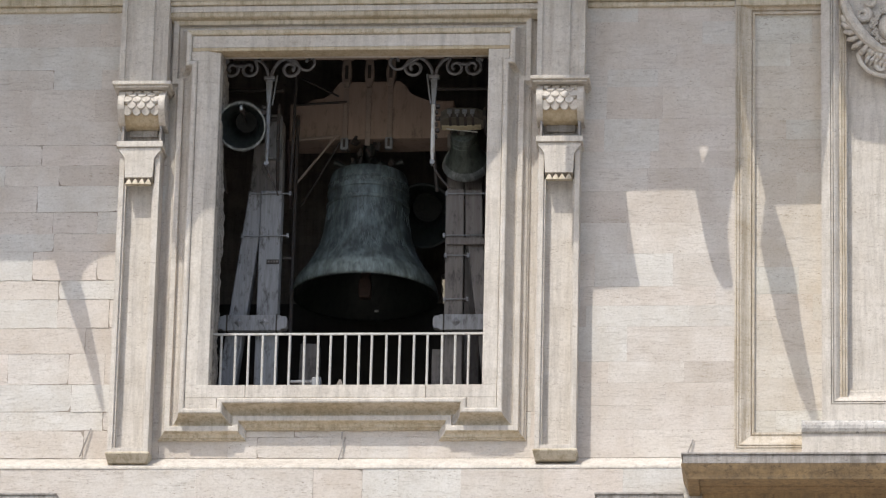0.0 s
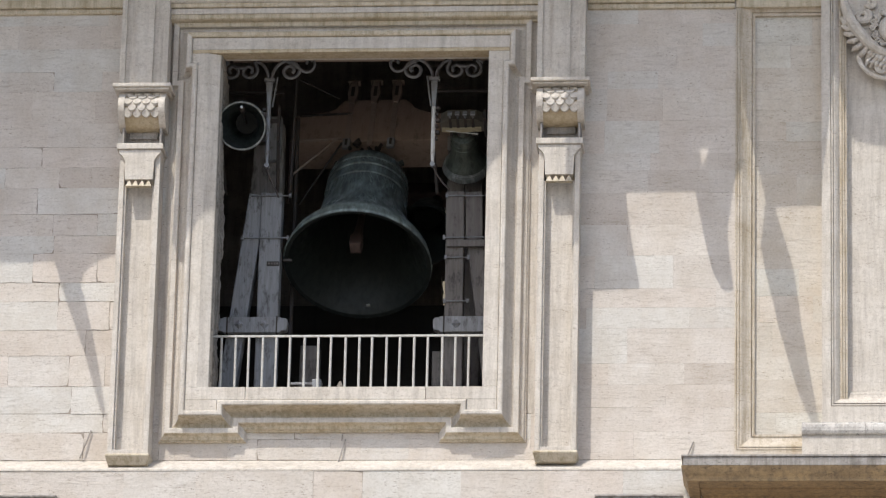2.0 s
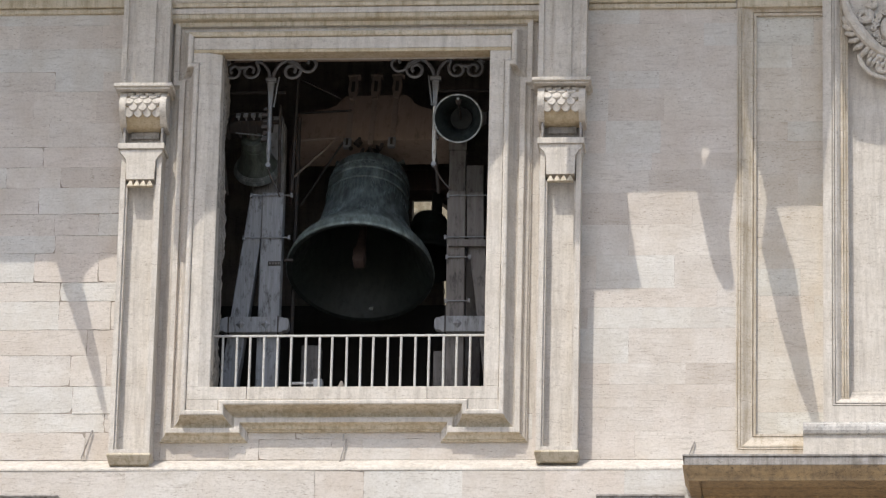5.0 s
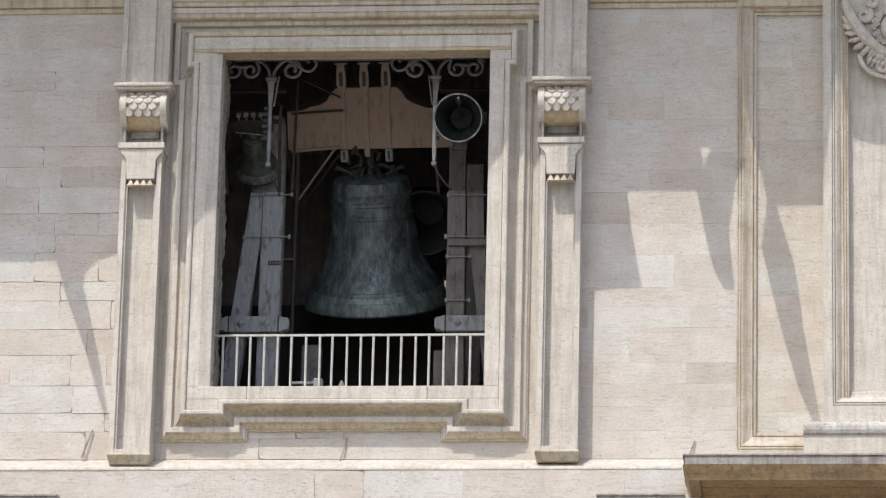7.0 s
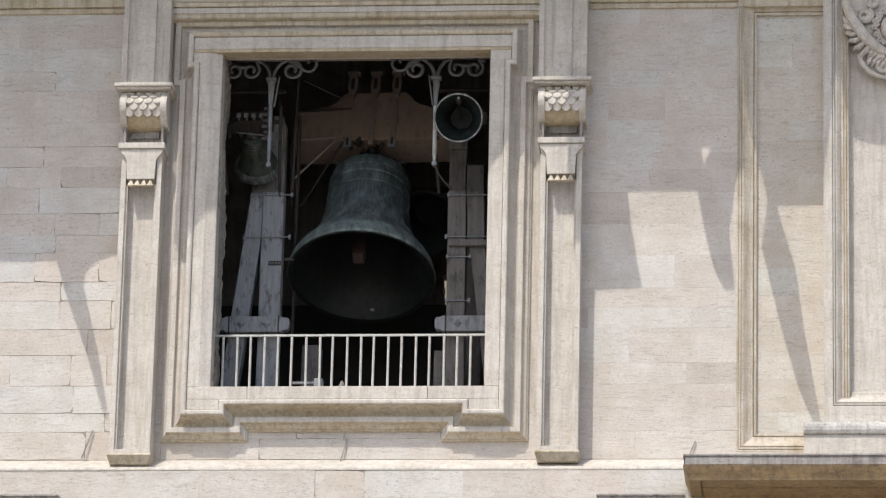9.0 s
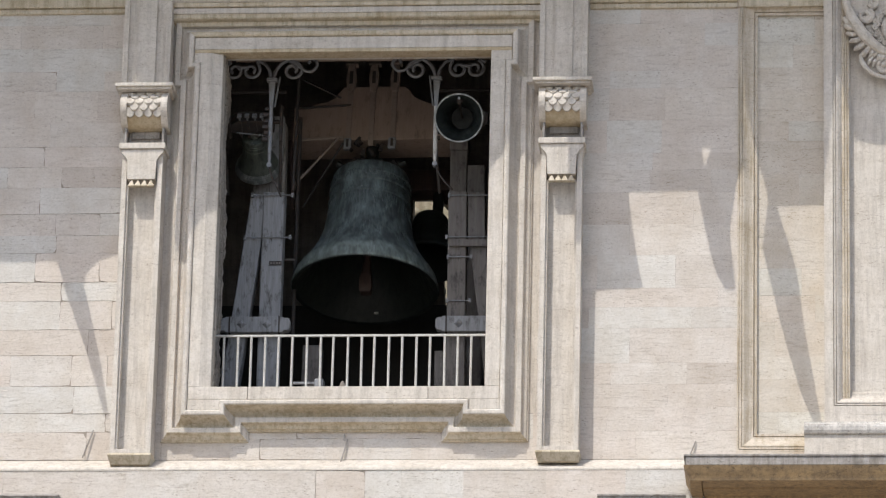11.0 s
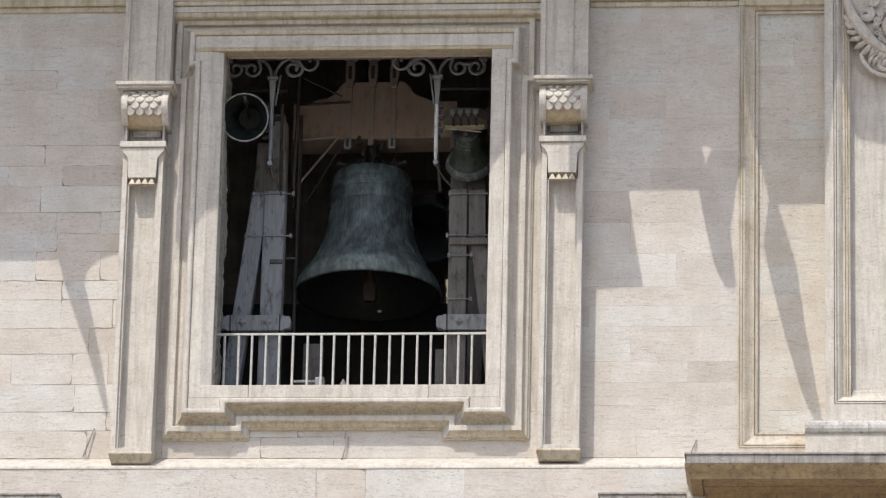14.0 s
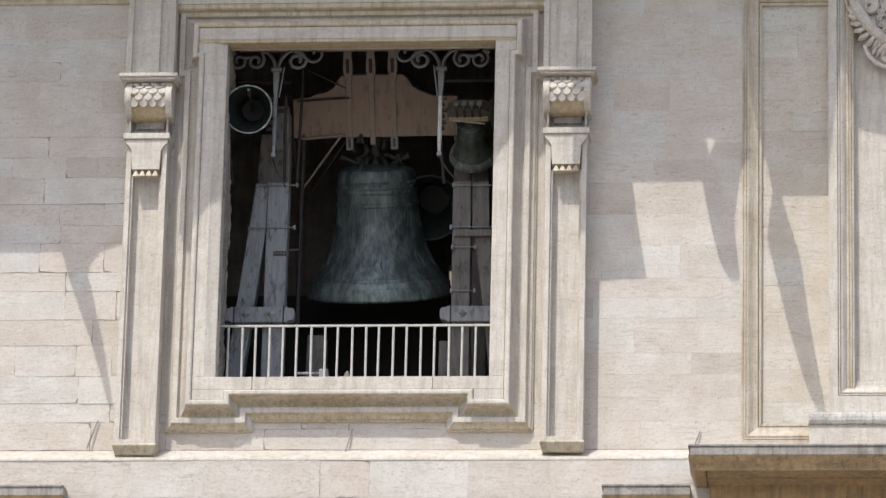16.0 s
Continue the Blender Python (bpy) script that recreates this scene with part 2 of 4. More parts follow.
def turned(bm, outline, seg=64, axis="z", closed=False):
    """Turns (radius, height) points round an upright axis."""
    rings = [[bm.verts.new((r * math.cos(a), r * math.sin(a), z)) for a in (2 * math.pi * j / seg for j in range(seg))] for r, z in outline]
    pairs = list(zip(rings, rings[1:])) + ([(rings[-1], rings[0])] if closed else [])
    for a, b in pairs:
        for j in range(seg):
            bm.faces.new((a[j], a[(j + 1) % seg], b[(j + 1) % seg], b[j]))
    if not closed:
        bm.faces.new(rings[0][::-1]), bm.faces.new(rings[-1])
    return bm


def offset_loop(loop, d):
    """A rectilinear loop (anticlockwise) pushed outwards by d."""
    out, n = [], len(loop)
    for i in range(n):
        (ax, az), (bx, bz), (cx, cz) = loop[i - 1], loop[i], loop[(i + 1) % n]
        n1 = Vector((bz - az, ax - bx)).normalized()
        n2 = Vector((cz - bz, bx - cx)).normalized()
        out.append((bx + d * (n1.x + n2.x), bz + d * (n1.y + n2.y)))
    return out


def moulding(bm, loop, steps, back=0.0, closed=True):
    """Sweeps (outward distance, forward height) steps round a rectilinear loop in the facade plane."""
    rings = []
    for d, h in steps:
        rings.append([bm.verts.new((x, back - h, z)) for x, z in offset_loop(loop, d)])
    n = len(loop)
    for a, b in zip(rings, rings[1:]):
        for j in range(n if closed else n - 1):
            bm.faces.new((a[j], a[(j + 1) % n], b[(j + 1) % n], b[j]))
    return bm


# ---- the facade ----
def facade_core():
    wall = tagged(new("wall_south"), "pale travertine ashlar wall with a tall bell opening", "wall", kind="structure")
    bm = bmesh.new()
    box(bm, -16, -2.11, 0.008, 0.55, -3.9, 6)
    box(bm, 2.17, 6.05, 0.008, 0.55, -3.9, 6)
    box(bm, 6.05, 20, 0.122, 0.55, -3.9, 6)
    box(bm, -2.11, 2.17, 0.012, 0.226, 2.765, 6)
    box(bm, -2.11, 2.17, 0.012, 0.55, -3.9, -2.77)
    box(bm, 6.05, 20, 0.002, 0.13, -3.9, -3.70)
    part("masonry", bm, JOINT, wall)
    for a, b in ((-2.86, -2.70), (2.70, 2.90)):
        part("margin", box(bmesh.new(), a, b, -0.003, 0.1, -3.09, 3.19), TRIM, wall)
    bm = bmesh.new()
    box(bm, -16, 20, -0.341, 0.55, -25.4, -4.087)
    low = tagged(new("wall_lower"), "pale travertine wall below the sloping ledge", "wall", kind="structure")
    part("masonry", bm, JOINT, low)
    bm = bmesh.new()
    prism_yz(bm, [(0.05, -3.80), (-0.34, -4.03), (-0.36, -4.06), (-0.36, -4.085), (0.05, -4.085)], -16, 20)
    part("ledge", bm, TRIM, wall, "sloping sunlit ledge")
    return wall, low


def prism_yz(bm, outline, x0, x1):
    a = [bm.verts.new((x0, y, z)) for y, z in outline]
    b = [bm.verts.new((x1, y, z)) for y, z in outline]
    n = len(a)
    bm.faces.new(a), bm.faces.new(b[::-1])
    for i in range(n):
        bm.faces.new((a[i], b[i], b[(i + 1) % n], a[(i + 1) % n]))
    return bm


FRAME_LOOP = [(-1.90, -2.96), (-1.90, -3.12), (-2.385, -3.12), (-2.385, 2.50), (-2.485, 2.50), (-2.485, 2.908),
              (2.46, 2.908), (2.46, 2.50), (2.36, 2.50), (2.36, -3.12), (1.91, -3.12), (1.91, -2.96)]
FRAME_LOOP = FRAME_LOOP[::-1]
FACE = -0.32


def prism_xy(bm, outline, z0, z1):
    """An upright block with the given plan."""
    a = [bm.verts.new((x, y, z0)) for x, y in outline]
    b = [bm.verts.new((x, y, z1)) for x, y in outline]
    n = len(a)
    bm.faces.new(a), bm.faces.new(b[::-1])
    for i in range(n):
        bm.faces.new((a[i], b[i], b[(i + 1) % n], a[(i + 1) % n]))
    return bm


def window_frame():
    f = tagged(new("window_1"), "moulded travertine surround of the bell opening", "window frame", kind="structure")
    # flat inner band: two jambs with ears, the left one splayed into the opening
    for z0, z1 in ((-2.752, -0.85), (-0.848, 1.12), (1.122, 2.498)):
        bm = prism_xy(bmesh.new(), [(-2.384, FACE), (-2.215, FACE), (-2.205, FACE + 0.006), (-2.05, -0.255), (-2.04, -0.235), (-2.04, 0.02), (-2.384, 0.02)], z0, z1)
        part("jamb_band", bm, TRIM, f)
        bm = prism_xy(bmesh.new(), [(2.359, FACE), (2.145, FACE), (2.135, FACE + 0.01), (2.135, 0.5), (2.359, 0.5)], z0, z1)
        part("jamb_band", bm, TRIM, f)
    part("ear", prism_xy(bmesh.new(), [(-2.484, FACE), (-2.215, FACE), (-2.205, FACE + 0.006), (-2.05, -0.255), (-2.04, -0.235), (-2.04, 0.02), (-2.484, 0.02)], 2.50, 2.653), TRIM, f)
    part("ear", prism_xy(bmesh.new(), [(2.459, FACE), (2.145, FACE), (2.135, FACE + 0.01), (2.135, 0.5), (2.459, 0.5)], 2.50, 2.653), TRIM, f)
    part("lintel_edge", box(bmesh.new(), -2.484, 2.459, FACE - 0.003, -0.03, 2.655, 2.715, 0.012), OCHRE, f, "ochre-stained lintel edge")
    for a, b in ((-2.484, -0.912), (-0.91, 0.848), (0.85, 2.459)):
        part("lintel_band", box(bmesh.new(), a, b, FACE, 0.2, 2.717, 2.906), TRIM, f)
    part("lintel_beam", box(bmesh.new(), -2.4, 2.5, 0.235, 0.95, 2.965, 3.6, 0.01), YOKE, f, "brown timber lintel behind the stone")
    for a, b in ((-2.384, -1.47), (-1.465, 1.28), (1.285, 2.359)):
        part("window_sill", box(bmesh.new(), a, b, FACE, 0.5, -2.958, -2.754, 0.012), TRIM, f)
    for a, b in ((-2.384, -1.902), (1.912, 2.359)):
        part("apron", box(bmesh.new(), a, b, FACE, 0.012, -3.118, -2.959), TRIM, f)
    # proud roll, deep cove, then a stepped outer band
    bm = bmesh.new()
    moulding(bm, FRAME_LOOP, [(0.0, 0.02), (0.0, 0.30), (0.007, 0.30), (0.009, 0.345), (0.022, 0.357), (0.034, 0.363), (0.072, 0.363), (0.088, 0.352), (0.096, 0.33), (0.099, 0.30), (0.105, 0.26),
                              (0.116, 0.215), (0.135, 0.17), (0.162, 0.13), (0.195, 0.105), (0.236, 0.098), (0.238, 0.168), (0.244, 0.178), (0.254, 0.18), (0.315, 0.18), (0.326, 0.172),
                              (0.33, 0.15), (0.333, 0.13), (0.35, 0.105), (0.375, 0.088), (0.40, 0.08), (0.402, 0.05), (0.425, 0.046), (0.43, 0.04), (0.43, -0.03)])
    bmesh.ops.recalc_face_normals(bm, faces=bm.faces)
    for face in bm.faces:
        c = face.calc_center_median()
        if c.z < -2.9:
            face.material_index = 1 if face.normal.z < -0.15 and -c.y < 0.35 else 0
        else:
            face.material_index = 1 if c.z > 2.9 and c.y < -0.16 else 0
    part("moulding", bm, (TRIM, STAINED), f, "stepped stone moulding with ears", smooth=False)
    # small cornice over the frame, laid in courses
    rows = [[(0.0, 3.20), (-0.17, 3.20), (-0.175, 3.215), (-0.20, 3.222), (-0.235, 3.228), (-0.262, 3.238), (-0.275, 3.25), (-0.28, 3.262), (-0.28, 3.315), (0.0, 3.315)],
            [(0.0, 3.317), (-0.298, 3.317), (-0.302, 3.325), (-0.302, 3.40), (-0.295, 3.41), (0.0, 3.41)],
            [(0.0, 3.418), (-0.325, 3.418), (-0.335, 3.426), (-0.338, 3.48), (0.0, 3.48)],
            [(0.0, 3.482), (-0.35, 3.484), (-0.375, 3.50), (-0.38, 3.55), (-0.40, 3.57), (-0.40, 3.72), (0.0, 3.74)]]
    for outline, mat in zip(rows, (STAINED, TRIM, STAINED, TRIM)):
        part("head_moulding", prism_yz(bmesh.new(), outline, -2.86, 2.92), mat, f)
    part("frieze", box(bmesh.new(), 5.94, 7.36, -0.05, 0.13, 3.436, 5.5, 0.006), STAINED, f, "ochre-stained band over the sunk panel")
    for x0, x1 in ((-7, -3.60), (3.64, 5.92)):
        bm = bmesh.new()
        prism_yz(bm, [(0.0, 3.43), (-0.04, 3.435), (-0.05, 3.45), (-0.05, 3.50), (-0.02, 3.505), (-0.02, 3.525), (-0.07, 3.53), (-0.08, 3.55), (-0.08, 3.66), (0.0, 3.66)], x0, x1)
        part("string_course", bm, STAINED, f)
    return f


def jamb_depth():
    r = tagged(new("wall_jamb"), "rough broken masonry inside the bell opening", "wall", kind="structure")
    for side, x, y0 in ((-1, -2.036, -0.228), (1, 2.137, 0.501)):
        bm = bmesh.new()
        rows = []
        for i in range(120):
            z = -2.75 + 5.45 * i / 119
            row = []
            for j in range(16):
                y = y0 + (1.07 - y0) * j / 15
                n = noise.fractal(Vector((side * 3 + y * 5.0, y * 4, z * 6.5)), 0.6, 2.2, 6)
                step = 0.03 * math.floor(3 * noise.noise(Vector((7 * side, y * 1.5, z * 1.3))))
                lean = 0.05 * (y - y0) * side
                row.append(bm.verts.new((x + lean + side * (0.02 + 0.026 * n + step * 0.6) * (j > 0), y, z)))
            rows.append(row)
        for p, q in zip(rows, rows[1:]):
            for j in range(15):
                bm.faces.new((p[j], p[j + 1], q[j + 1], q[j]))
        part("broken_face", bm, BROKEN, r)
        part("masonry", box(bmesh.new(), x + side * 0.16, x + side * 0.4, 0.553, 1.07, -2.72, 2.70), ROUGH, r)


# ---- pilasters ----
def scale_mesh():
    bm = bmesh.new()
    pts = [(-0.070, 0.09), (-0.072, 0.0), (-0.066, -0.03), (-0.050, -0.056), (-0.027, -0.074), (0, -0.081), (0.027, -0.074), (0.050, -0.056), (0.066, -0.03), (0.072, 0.0), (0.070, 0.09)]
    rim = [bm.verts.new((x, -0.016, z)) for x, z in pts]
    out = [bm.verts.new((x, 0.03, z)) for x, z in pts]
    inn = [bm.verts.new((x * 0.86, -0.023, z * 0.90)) for x, z in pts]
    for i in range(len(pts) - 1):
        bm.faces.new((out[i], out[i + 1], rim[i + 1], rim[i]))
        bm.faces.new((rim[i], rim[i + 1], inn[i + 1], inn[i]))
    bm.faces.new(inn)
    bmesh.ops.recalc_face_normals(bm, faces=bm.faces)
    me = bpy.data.meshes.new("scale")
    bm.to_mesh(me)
    bm.free()
    me.materials.append(TRIM)
    return me


def pilaster(x, dz):
    p = thing("pilaster", (x, 0, dz), "tall pale travertine pilaster with a scaled scroll bracket", "pilaster", "pilasters beside the opening")
    # upper shaft with its two flutes
    for a, b, y in ((-0.37, -0.29, -0.45), (-0.29, -0.14, -0.41), (-0.14, 0.14, -0.45), (0.14, 0.29, -0.41), (0.29, 0.37, -0.45)):
        part("fillet" if b - a < 0.1 else "upper_shaft", box(bmesh.new(), a, b, y, 0.012, 2.117, 4.5), TRIM, p)
    bm = box(bmesh.new(), -0.455, 0.455, -0.58, 0.012, 2.055, 2.115, 0.015)
    box(bm, -0.42, 0.42, -0.54, 0.012, 2.02, 2.054, 0.012)
    part("cap", bm, TRIM, p)
    # rolled bracket: a curved front between two side bands
    def curl(bm, x0, x1, out):
        pts = [(0.012, 2.03)]
        for i in range(13):
            pts.append((-(0.29 + 0.24 * max(math.cos(radians(75 - 155 * i / 12)), 0.0) + out), 2.03 - 0.56 * i / 12))
        pts += [(-0.20, 1.45), (0.012, 1.45)]
        prism_yz(bm, pts, x0, x1)
    bm = bmesh.new()
    curl(bm, -0.27, 0.27, -0.03)
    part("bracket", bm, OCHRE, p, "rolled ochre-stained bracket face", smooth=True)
    for a, b in ((-0.365, -0.265), (0.265, 0.365)):
        bm = bmesh.new()
        curl(bm, a, b, 0.015)
        part("bracket_band", bm, TRIM, p, smooth=True)
    for row in range(5):
        n = 3 if row % 2 else 4
        for i in range(n):
            o = new("scale", SCALE)
            o.parent = p
            f = 0.05 + row * 0.155
            th = radians(75 - 155 * f)
            y = -(0.268 + 0.24 * max(math.cos(th), 0))
            slope = math.degrees(math.atan2(0.24 * math.sin(th) * radians(155), 0.56))
            o.matrix_basis = pose((i - (n - 1) / 2) * (0.147 if n == 3 else 0.142), y, 2.03 - 0.56 * f, -slope - 17, 0, 0) @ Matrix.Diagonal((0.94, 1, 0.96, 1))
    bm = box(bmesh.new(), -0.29, 0.29, -0.10, 0.012, 1.16, 1.45)
    box(bm, -0.31, -0.275, -0.34, 0.012, 1.16, 1.45, 0.008)
    box(bm, 0.275, 0.31, -0.34, 0.012, 1.16, 1.45, 0.008)
    box(bm, -0.22, 0.22, -0.15, 0.012, 1.34, 1.45, 0.01)
    part("neck", bm, SLAB, p, "recessed shaded neck")
    bm = box(bmesh.new(), -0.36, 0.36, -0.50, 0.012, 1.06, 1.155, 0.012)
    part("slab", bm, TRIM, p)
    bm = prism(bmesh.new(), [(-0.33, 1.055), (0.33, 1.055), (0.325, 1.00), (0.275, 0.955), (0.23, 0.88), (0.215, 0.57), (-0.215, 0.57), (-0.23, 0.88), (-0.275, 0.955), (-0.325, 1.00)], -0.465, 0.012, 0.008)
    part("block", bm, TRIM, p)
    bm = bmesh.new()
    for i in range(4):
        c = -0.15 + i * 0.10
        made = bmesh.new()
        bmesh.ops.create_cone(made, cap_ends=True, segments=4, radius1=0.072, radius2=0.012, depth=0.10, matrix=Matrix.Translation((c, -0.43, 0.51)) @ Matrix.Rotation(radians(45), 4, "Z"))
        merge(bm, made)
    part("guttae", bm, STAINED, p, "row of small pointed drops")
    # lower shaft: raised border round a sunk panel
    for a, b in ((-0.315, -0.235), (0.235, 0.315)):
        part("border", box(bmesh.new(), a, b, -0.40, 0.012, -3.80, 1.055, 0.006), TRIM, p)
    part("border", box(bmesh.new(), -0.234, 0.234, -0.40, 0.012, -3.80, -3.73, 0.006), TRIM, p)
    for a, b in ((-0.234, -0.205), (0.205, 0.234)):
        part("bead", box(bmesh.new(), a, b, -0.36, 0.012, -3.72, 0.50), TRIM, p)
    part("sunk_panel", box(bmesh.new(), -0.205, 0.205, -0.20, 0.012, -3.73, 1.055), TRIM, p)
    bm = bmesh.new()
    prism_yz(bm, [(0.012, -3.80), (-0.42, -3.80), (-0.44, -3.815), (-0.44, -3.835), (-0.36, -3.955), (-0.28, -3.965), (0.012, -3.84)], -0.335, 0.335)
    for v in bm.verts:
        if v.co.z < -3.9:
            v.co.x *= 0.9
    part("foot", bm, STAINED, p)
    return p


# ---- panels at the far end of the wall ----
def panels():
    a = tagged(new("panel_1"), "sunk travertine wall panel in a plain moulding", "wall panel", kind="structure")
    bm = bmesh.new()
    st = [(0.0, -0.115), (0.0, -0.055), (0.035, -0.052), (0.04, -0.075), (0.05, -0.075), (0.055, -0.045), (0.08, -0.042), (0.12, -0.025), (0.165, 0.005), (0.20, 0.03), (0.222, 0.035), (0.225, 0.015), (0.232, 0.015), (0.236, 0.035), (0.262, 0.035), (0.265, 0.015), (0.272, 0.015), (0.276, 0.03), (0.30, 0.03), (0.30, -0.03)]
    moulding(bm, [(6.235, -3.415), (7.34, -3.415), (7.34, 3.33), (6.235, 3.33)], st)
    part("moulding", bm, PANEL_STAINED, a)
    part("base", box(bmesh.new(), 5.93, 6.953, -0.032, 0.1, -3.95, -3.717, 0.006), PANEL_TRIM, a)
    b = tagged(new("panel_2"), "raised travertine niche frame with a stepped base", "niche frame", kind="structure")
    bm = bmesh.new()
    st = [(0.0, -0.16), (0.0, -0.05), (0.03, -0.04), (0.05, -0.04), (0.055, -0.03), (0.075, -0.025), (0.11, 0.0), (0.15, 0.055), (0.19, 0.095), (0.215, 0.105), (0.218, 0.06), (0.226, 0.06),
          (0.229, 0.10), (0.25, 0.10), (0.253, 0.06), (0.261, 0.06), (0.264, 0.10), (0.40, 0.10), (0.40, -0.15)]
    moulding(bm, [(7.655, -2.76), (13.0, -2.76), (13.0, 6.0), (7.655, 6.0)], st)
    part("moulding", bm, TRIM, b)
    bm = box(bmesh.new(), 7.60, 13.0, 0.12, 0.19, -2.8, 6.0)
    part("back_panel", bm, TRIM, b)
    # weathered base: two cracked lengths of slab over a plain block
    for x0, x1 in ((6.95, 7.90), (7.904, 9.3), (9.304, 14)):
        bm = bmesh.new()
        prism_yz(bm, [(0.17, -3.28), (-0.12, -3.285), (-0.20, -3.30), (-0.205, -3.318), (-0.245, -3.33), (-0.285, -3.36), (-0.30, -3.40), (-0.30, -3.455), (-0.28, -3.50), (-0.25, -3.515), (0.17, -3.515)], x0, x1)
        part("base_top", bm, WEATHERED, b, "dark-pitted weathered base slab")
    part("base_block", box(bmesh.new(), 6.955, 14, -0.24, 0.17, -3.90, -3.517, 0.006), TRIM, b)
    part("plinth", box(bmesh.new(), 7.256, 14, -0.098, 0.17, -3.29, -3.158), TRIM, b)


def lower_cornices():
    def unit(x0, x1, top, out, label):
        c = thing("cornice", (0, 0, 0), label, "cornice", "cornices of the lower windows")
        bm = box(bmesh.new(), x0, x1, -out, -0.30, top - 0.03, top, 0.006)
        part("weathering", bm, SLAB, c, "dark weathered top edge")
        bm = box(bmesh.new(), x0 + 0.03, x1, -out + 0.02, -0.30, top - 0.16, top - 0.032, 0.006)
        part("crown", bm, SLAB, c)
        bm = bmesh.new()
        e = top - 0.162
        # front cyma, then a soffit with a plain border round a sunk field
        steps = [(0.0, 0.02, 0.0), (0.015, 0.035, -0.02), (0.03, 0.06, -0.05), (0.05, 0.10, -0.09), (0.07, 0.15, -0.13), (0.08, 0.18, -0.165), (0.085, 0.19, -0.19), (0.25, 0.215, -0.192),
                 (0.25, 0.215, -0.15), (0.262, 0.23, -0.15), (0.265, 0.25, -0.165), (0.265, 0.66, -0.17), (0.268, 0.66, -0.195), (0.27, 0.72, -0.195), (0.275, 0.75, -0.18), (0.28, 1.08, -0.18), (0.30, 1.08, -0.9)]
        rings = [[bm.verts.new(v) for v in ((x0 + dx, -0.30, e + h), (x0 + dx, min(-out + dy, -0.31), e + h), (x1, min(-out + dy, -0.31), e + h))] for dx, dy, h in steps]
        for a, b in zip(rings, rings[1:]):
            for j in range(2):
                bm.faces.new((a[j], a[j + 1], b[j + 1], b[j]))
        bmesh.ops.recalc_face_normals(bm, faces=bm.faces)
        part("cyma", bm, TAN, c, "tan moulded underside")
    unit(5.197, 14.0, -4.167, 1.50, "weathered travertine cornice with dark top slab")
    unit(3.88, 5.20, -4.555, 0.70, "low weathered cornice end with a dark slab")
    unit(-9.0, -4.22, -4.55, 0.70, "low weathered cornice end with a dark slab")


# ---- unseen slab and plates overhead, added to shade the wall ----
def overhead():
    c = tagged(new("upper_cornice"), "unseen slab and plates added to shade the facade", "cornice", kind="structure")
    bm = box(bmesh.new(), -18, 22, -3.95, 0.0, 8.62, 15.0)
    part("corona", bm, TRIM, c)
    # plates added at the front edge, given by where their shade ends on the wall
    back = 3.8
    def hang(outline, name):
        bm = prism(bmesh.new(), [(x - 0.5 * back, z + 1.65 * back) for x, z in outline], -back - 0.03, -back + 0.03)
        part(name, bm, TRIM, c)
    top = 2.42
    hang([(-12, top), (-12, -0.62), (-4.55, -0.605), (-4.405, -1.08), (-4.03, -2.07), (-3.70, -3.10), (-3.64, -3.12), (-3.80, -2.25), (-4.07, -1.16), (-4.144, -1.02), (-4.085, -0.79), (-3.875, -0.56), (-3.62, -0.49), (-3.46, 1.3), (-3.30, top)], "console")
    hang([(-3.29, top), (-3.36, 1.30), (-3.24, 1.36), (-3.19, 1.68), (-3.12, 1.37), (-3.09, 1.30), (-2.60, 1.30), (-2.55, top)], "soffit_block")
    hang([(-2.54, top), (-2.58, 0.4), (-2.60, -0.7), (-2.36, -1.15), (-2.22, -0.68), (-1.9, -0.2), (-1.2, -0.3), (0.0, -0.5), (1.6, -0.55), (2.2, 0.0), (2.36, 0.33), (2.62, 0.6), (2.9, 1.0), (2.92, top)], "swag")
    hang([(2.93, top), (2.96, 1.30), (3.27, 1.36), (3.31, 1.66), (3.37, 1.36), (3.60, 1.30), (3.86, 1.30), (3.88, top)], "soffit_block")
    hang([(3.89, top), (3.89, 1.28), (3.62, 1.27), (3.60, -0.15), (3.62, -1.13), (4.48, -1.066), (4.40, -0.62), (4.362, -0.385), (4.30, 0.02), (4.24, 0.474), (5.28, 0.49), (5.432, 0.79), (5.362, 1.181), (5.471, 1.185), (5.471, top)], "console")
    hang([(5.283, 0.49), (5.323, 0.47), (5.40, 0.05), (5.50, -0.45), (5.60, -0.85), (5.745, -1.118), (5.90, -1.12), (5.80, -0.2), (5.90, 0.60), (6.06, 0.80), (6.02, 1.9), (6.04, top), (5.473, top), (5.473, 1.185), (5.579, 1.18), (5.50, 0.95), (5.436, 0.79)], "console")
    hang([(6.05, top), (6.08, 1.8), (6.16, 1.3), (6.26, 0.9), (6.36, 0.45), (6.27, -0.30), (6.55, -1.54), (6.82, -2.52), (7.06, -3.10), (7.16, -3.12), (6.89, -1.54), (6.76, -0.55), (6.47, 0.44), (7.28, 0.47), (7.36, 0.9), (7.50, top)], "console")
    hang([(7.51, top), (7.62, 1.75), (7.68, 1.52), (8.2, 1.42), (15, 1.4), (15, top)], "soffit_block")


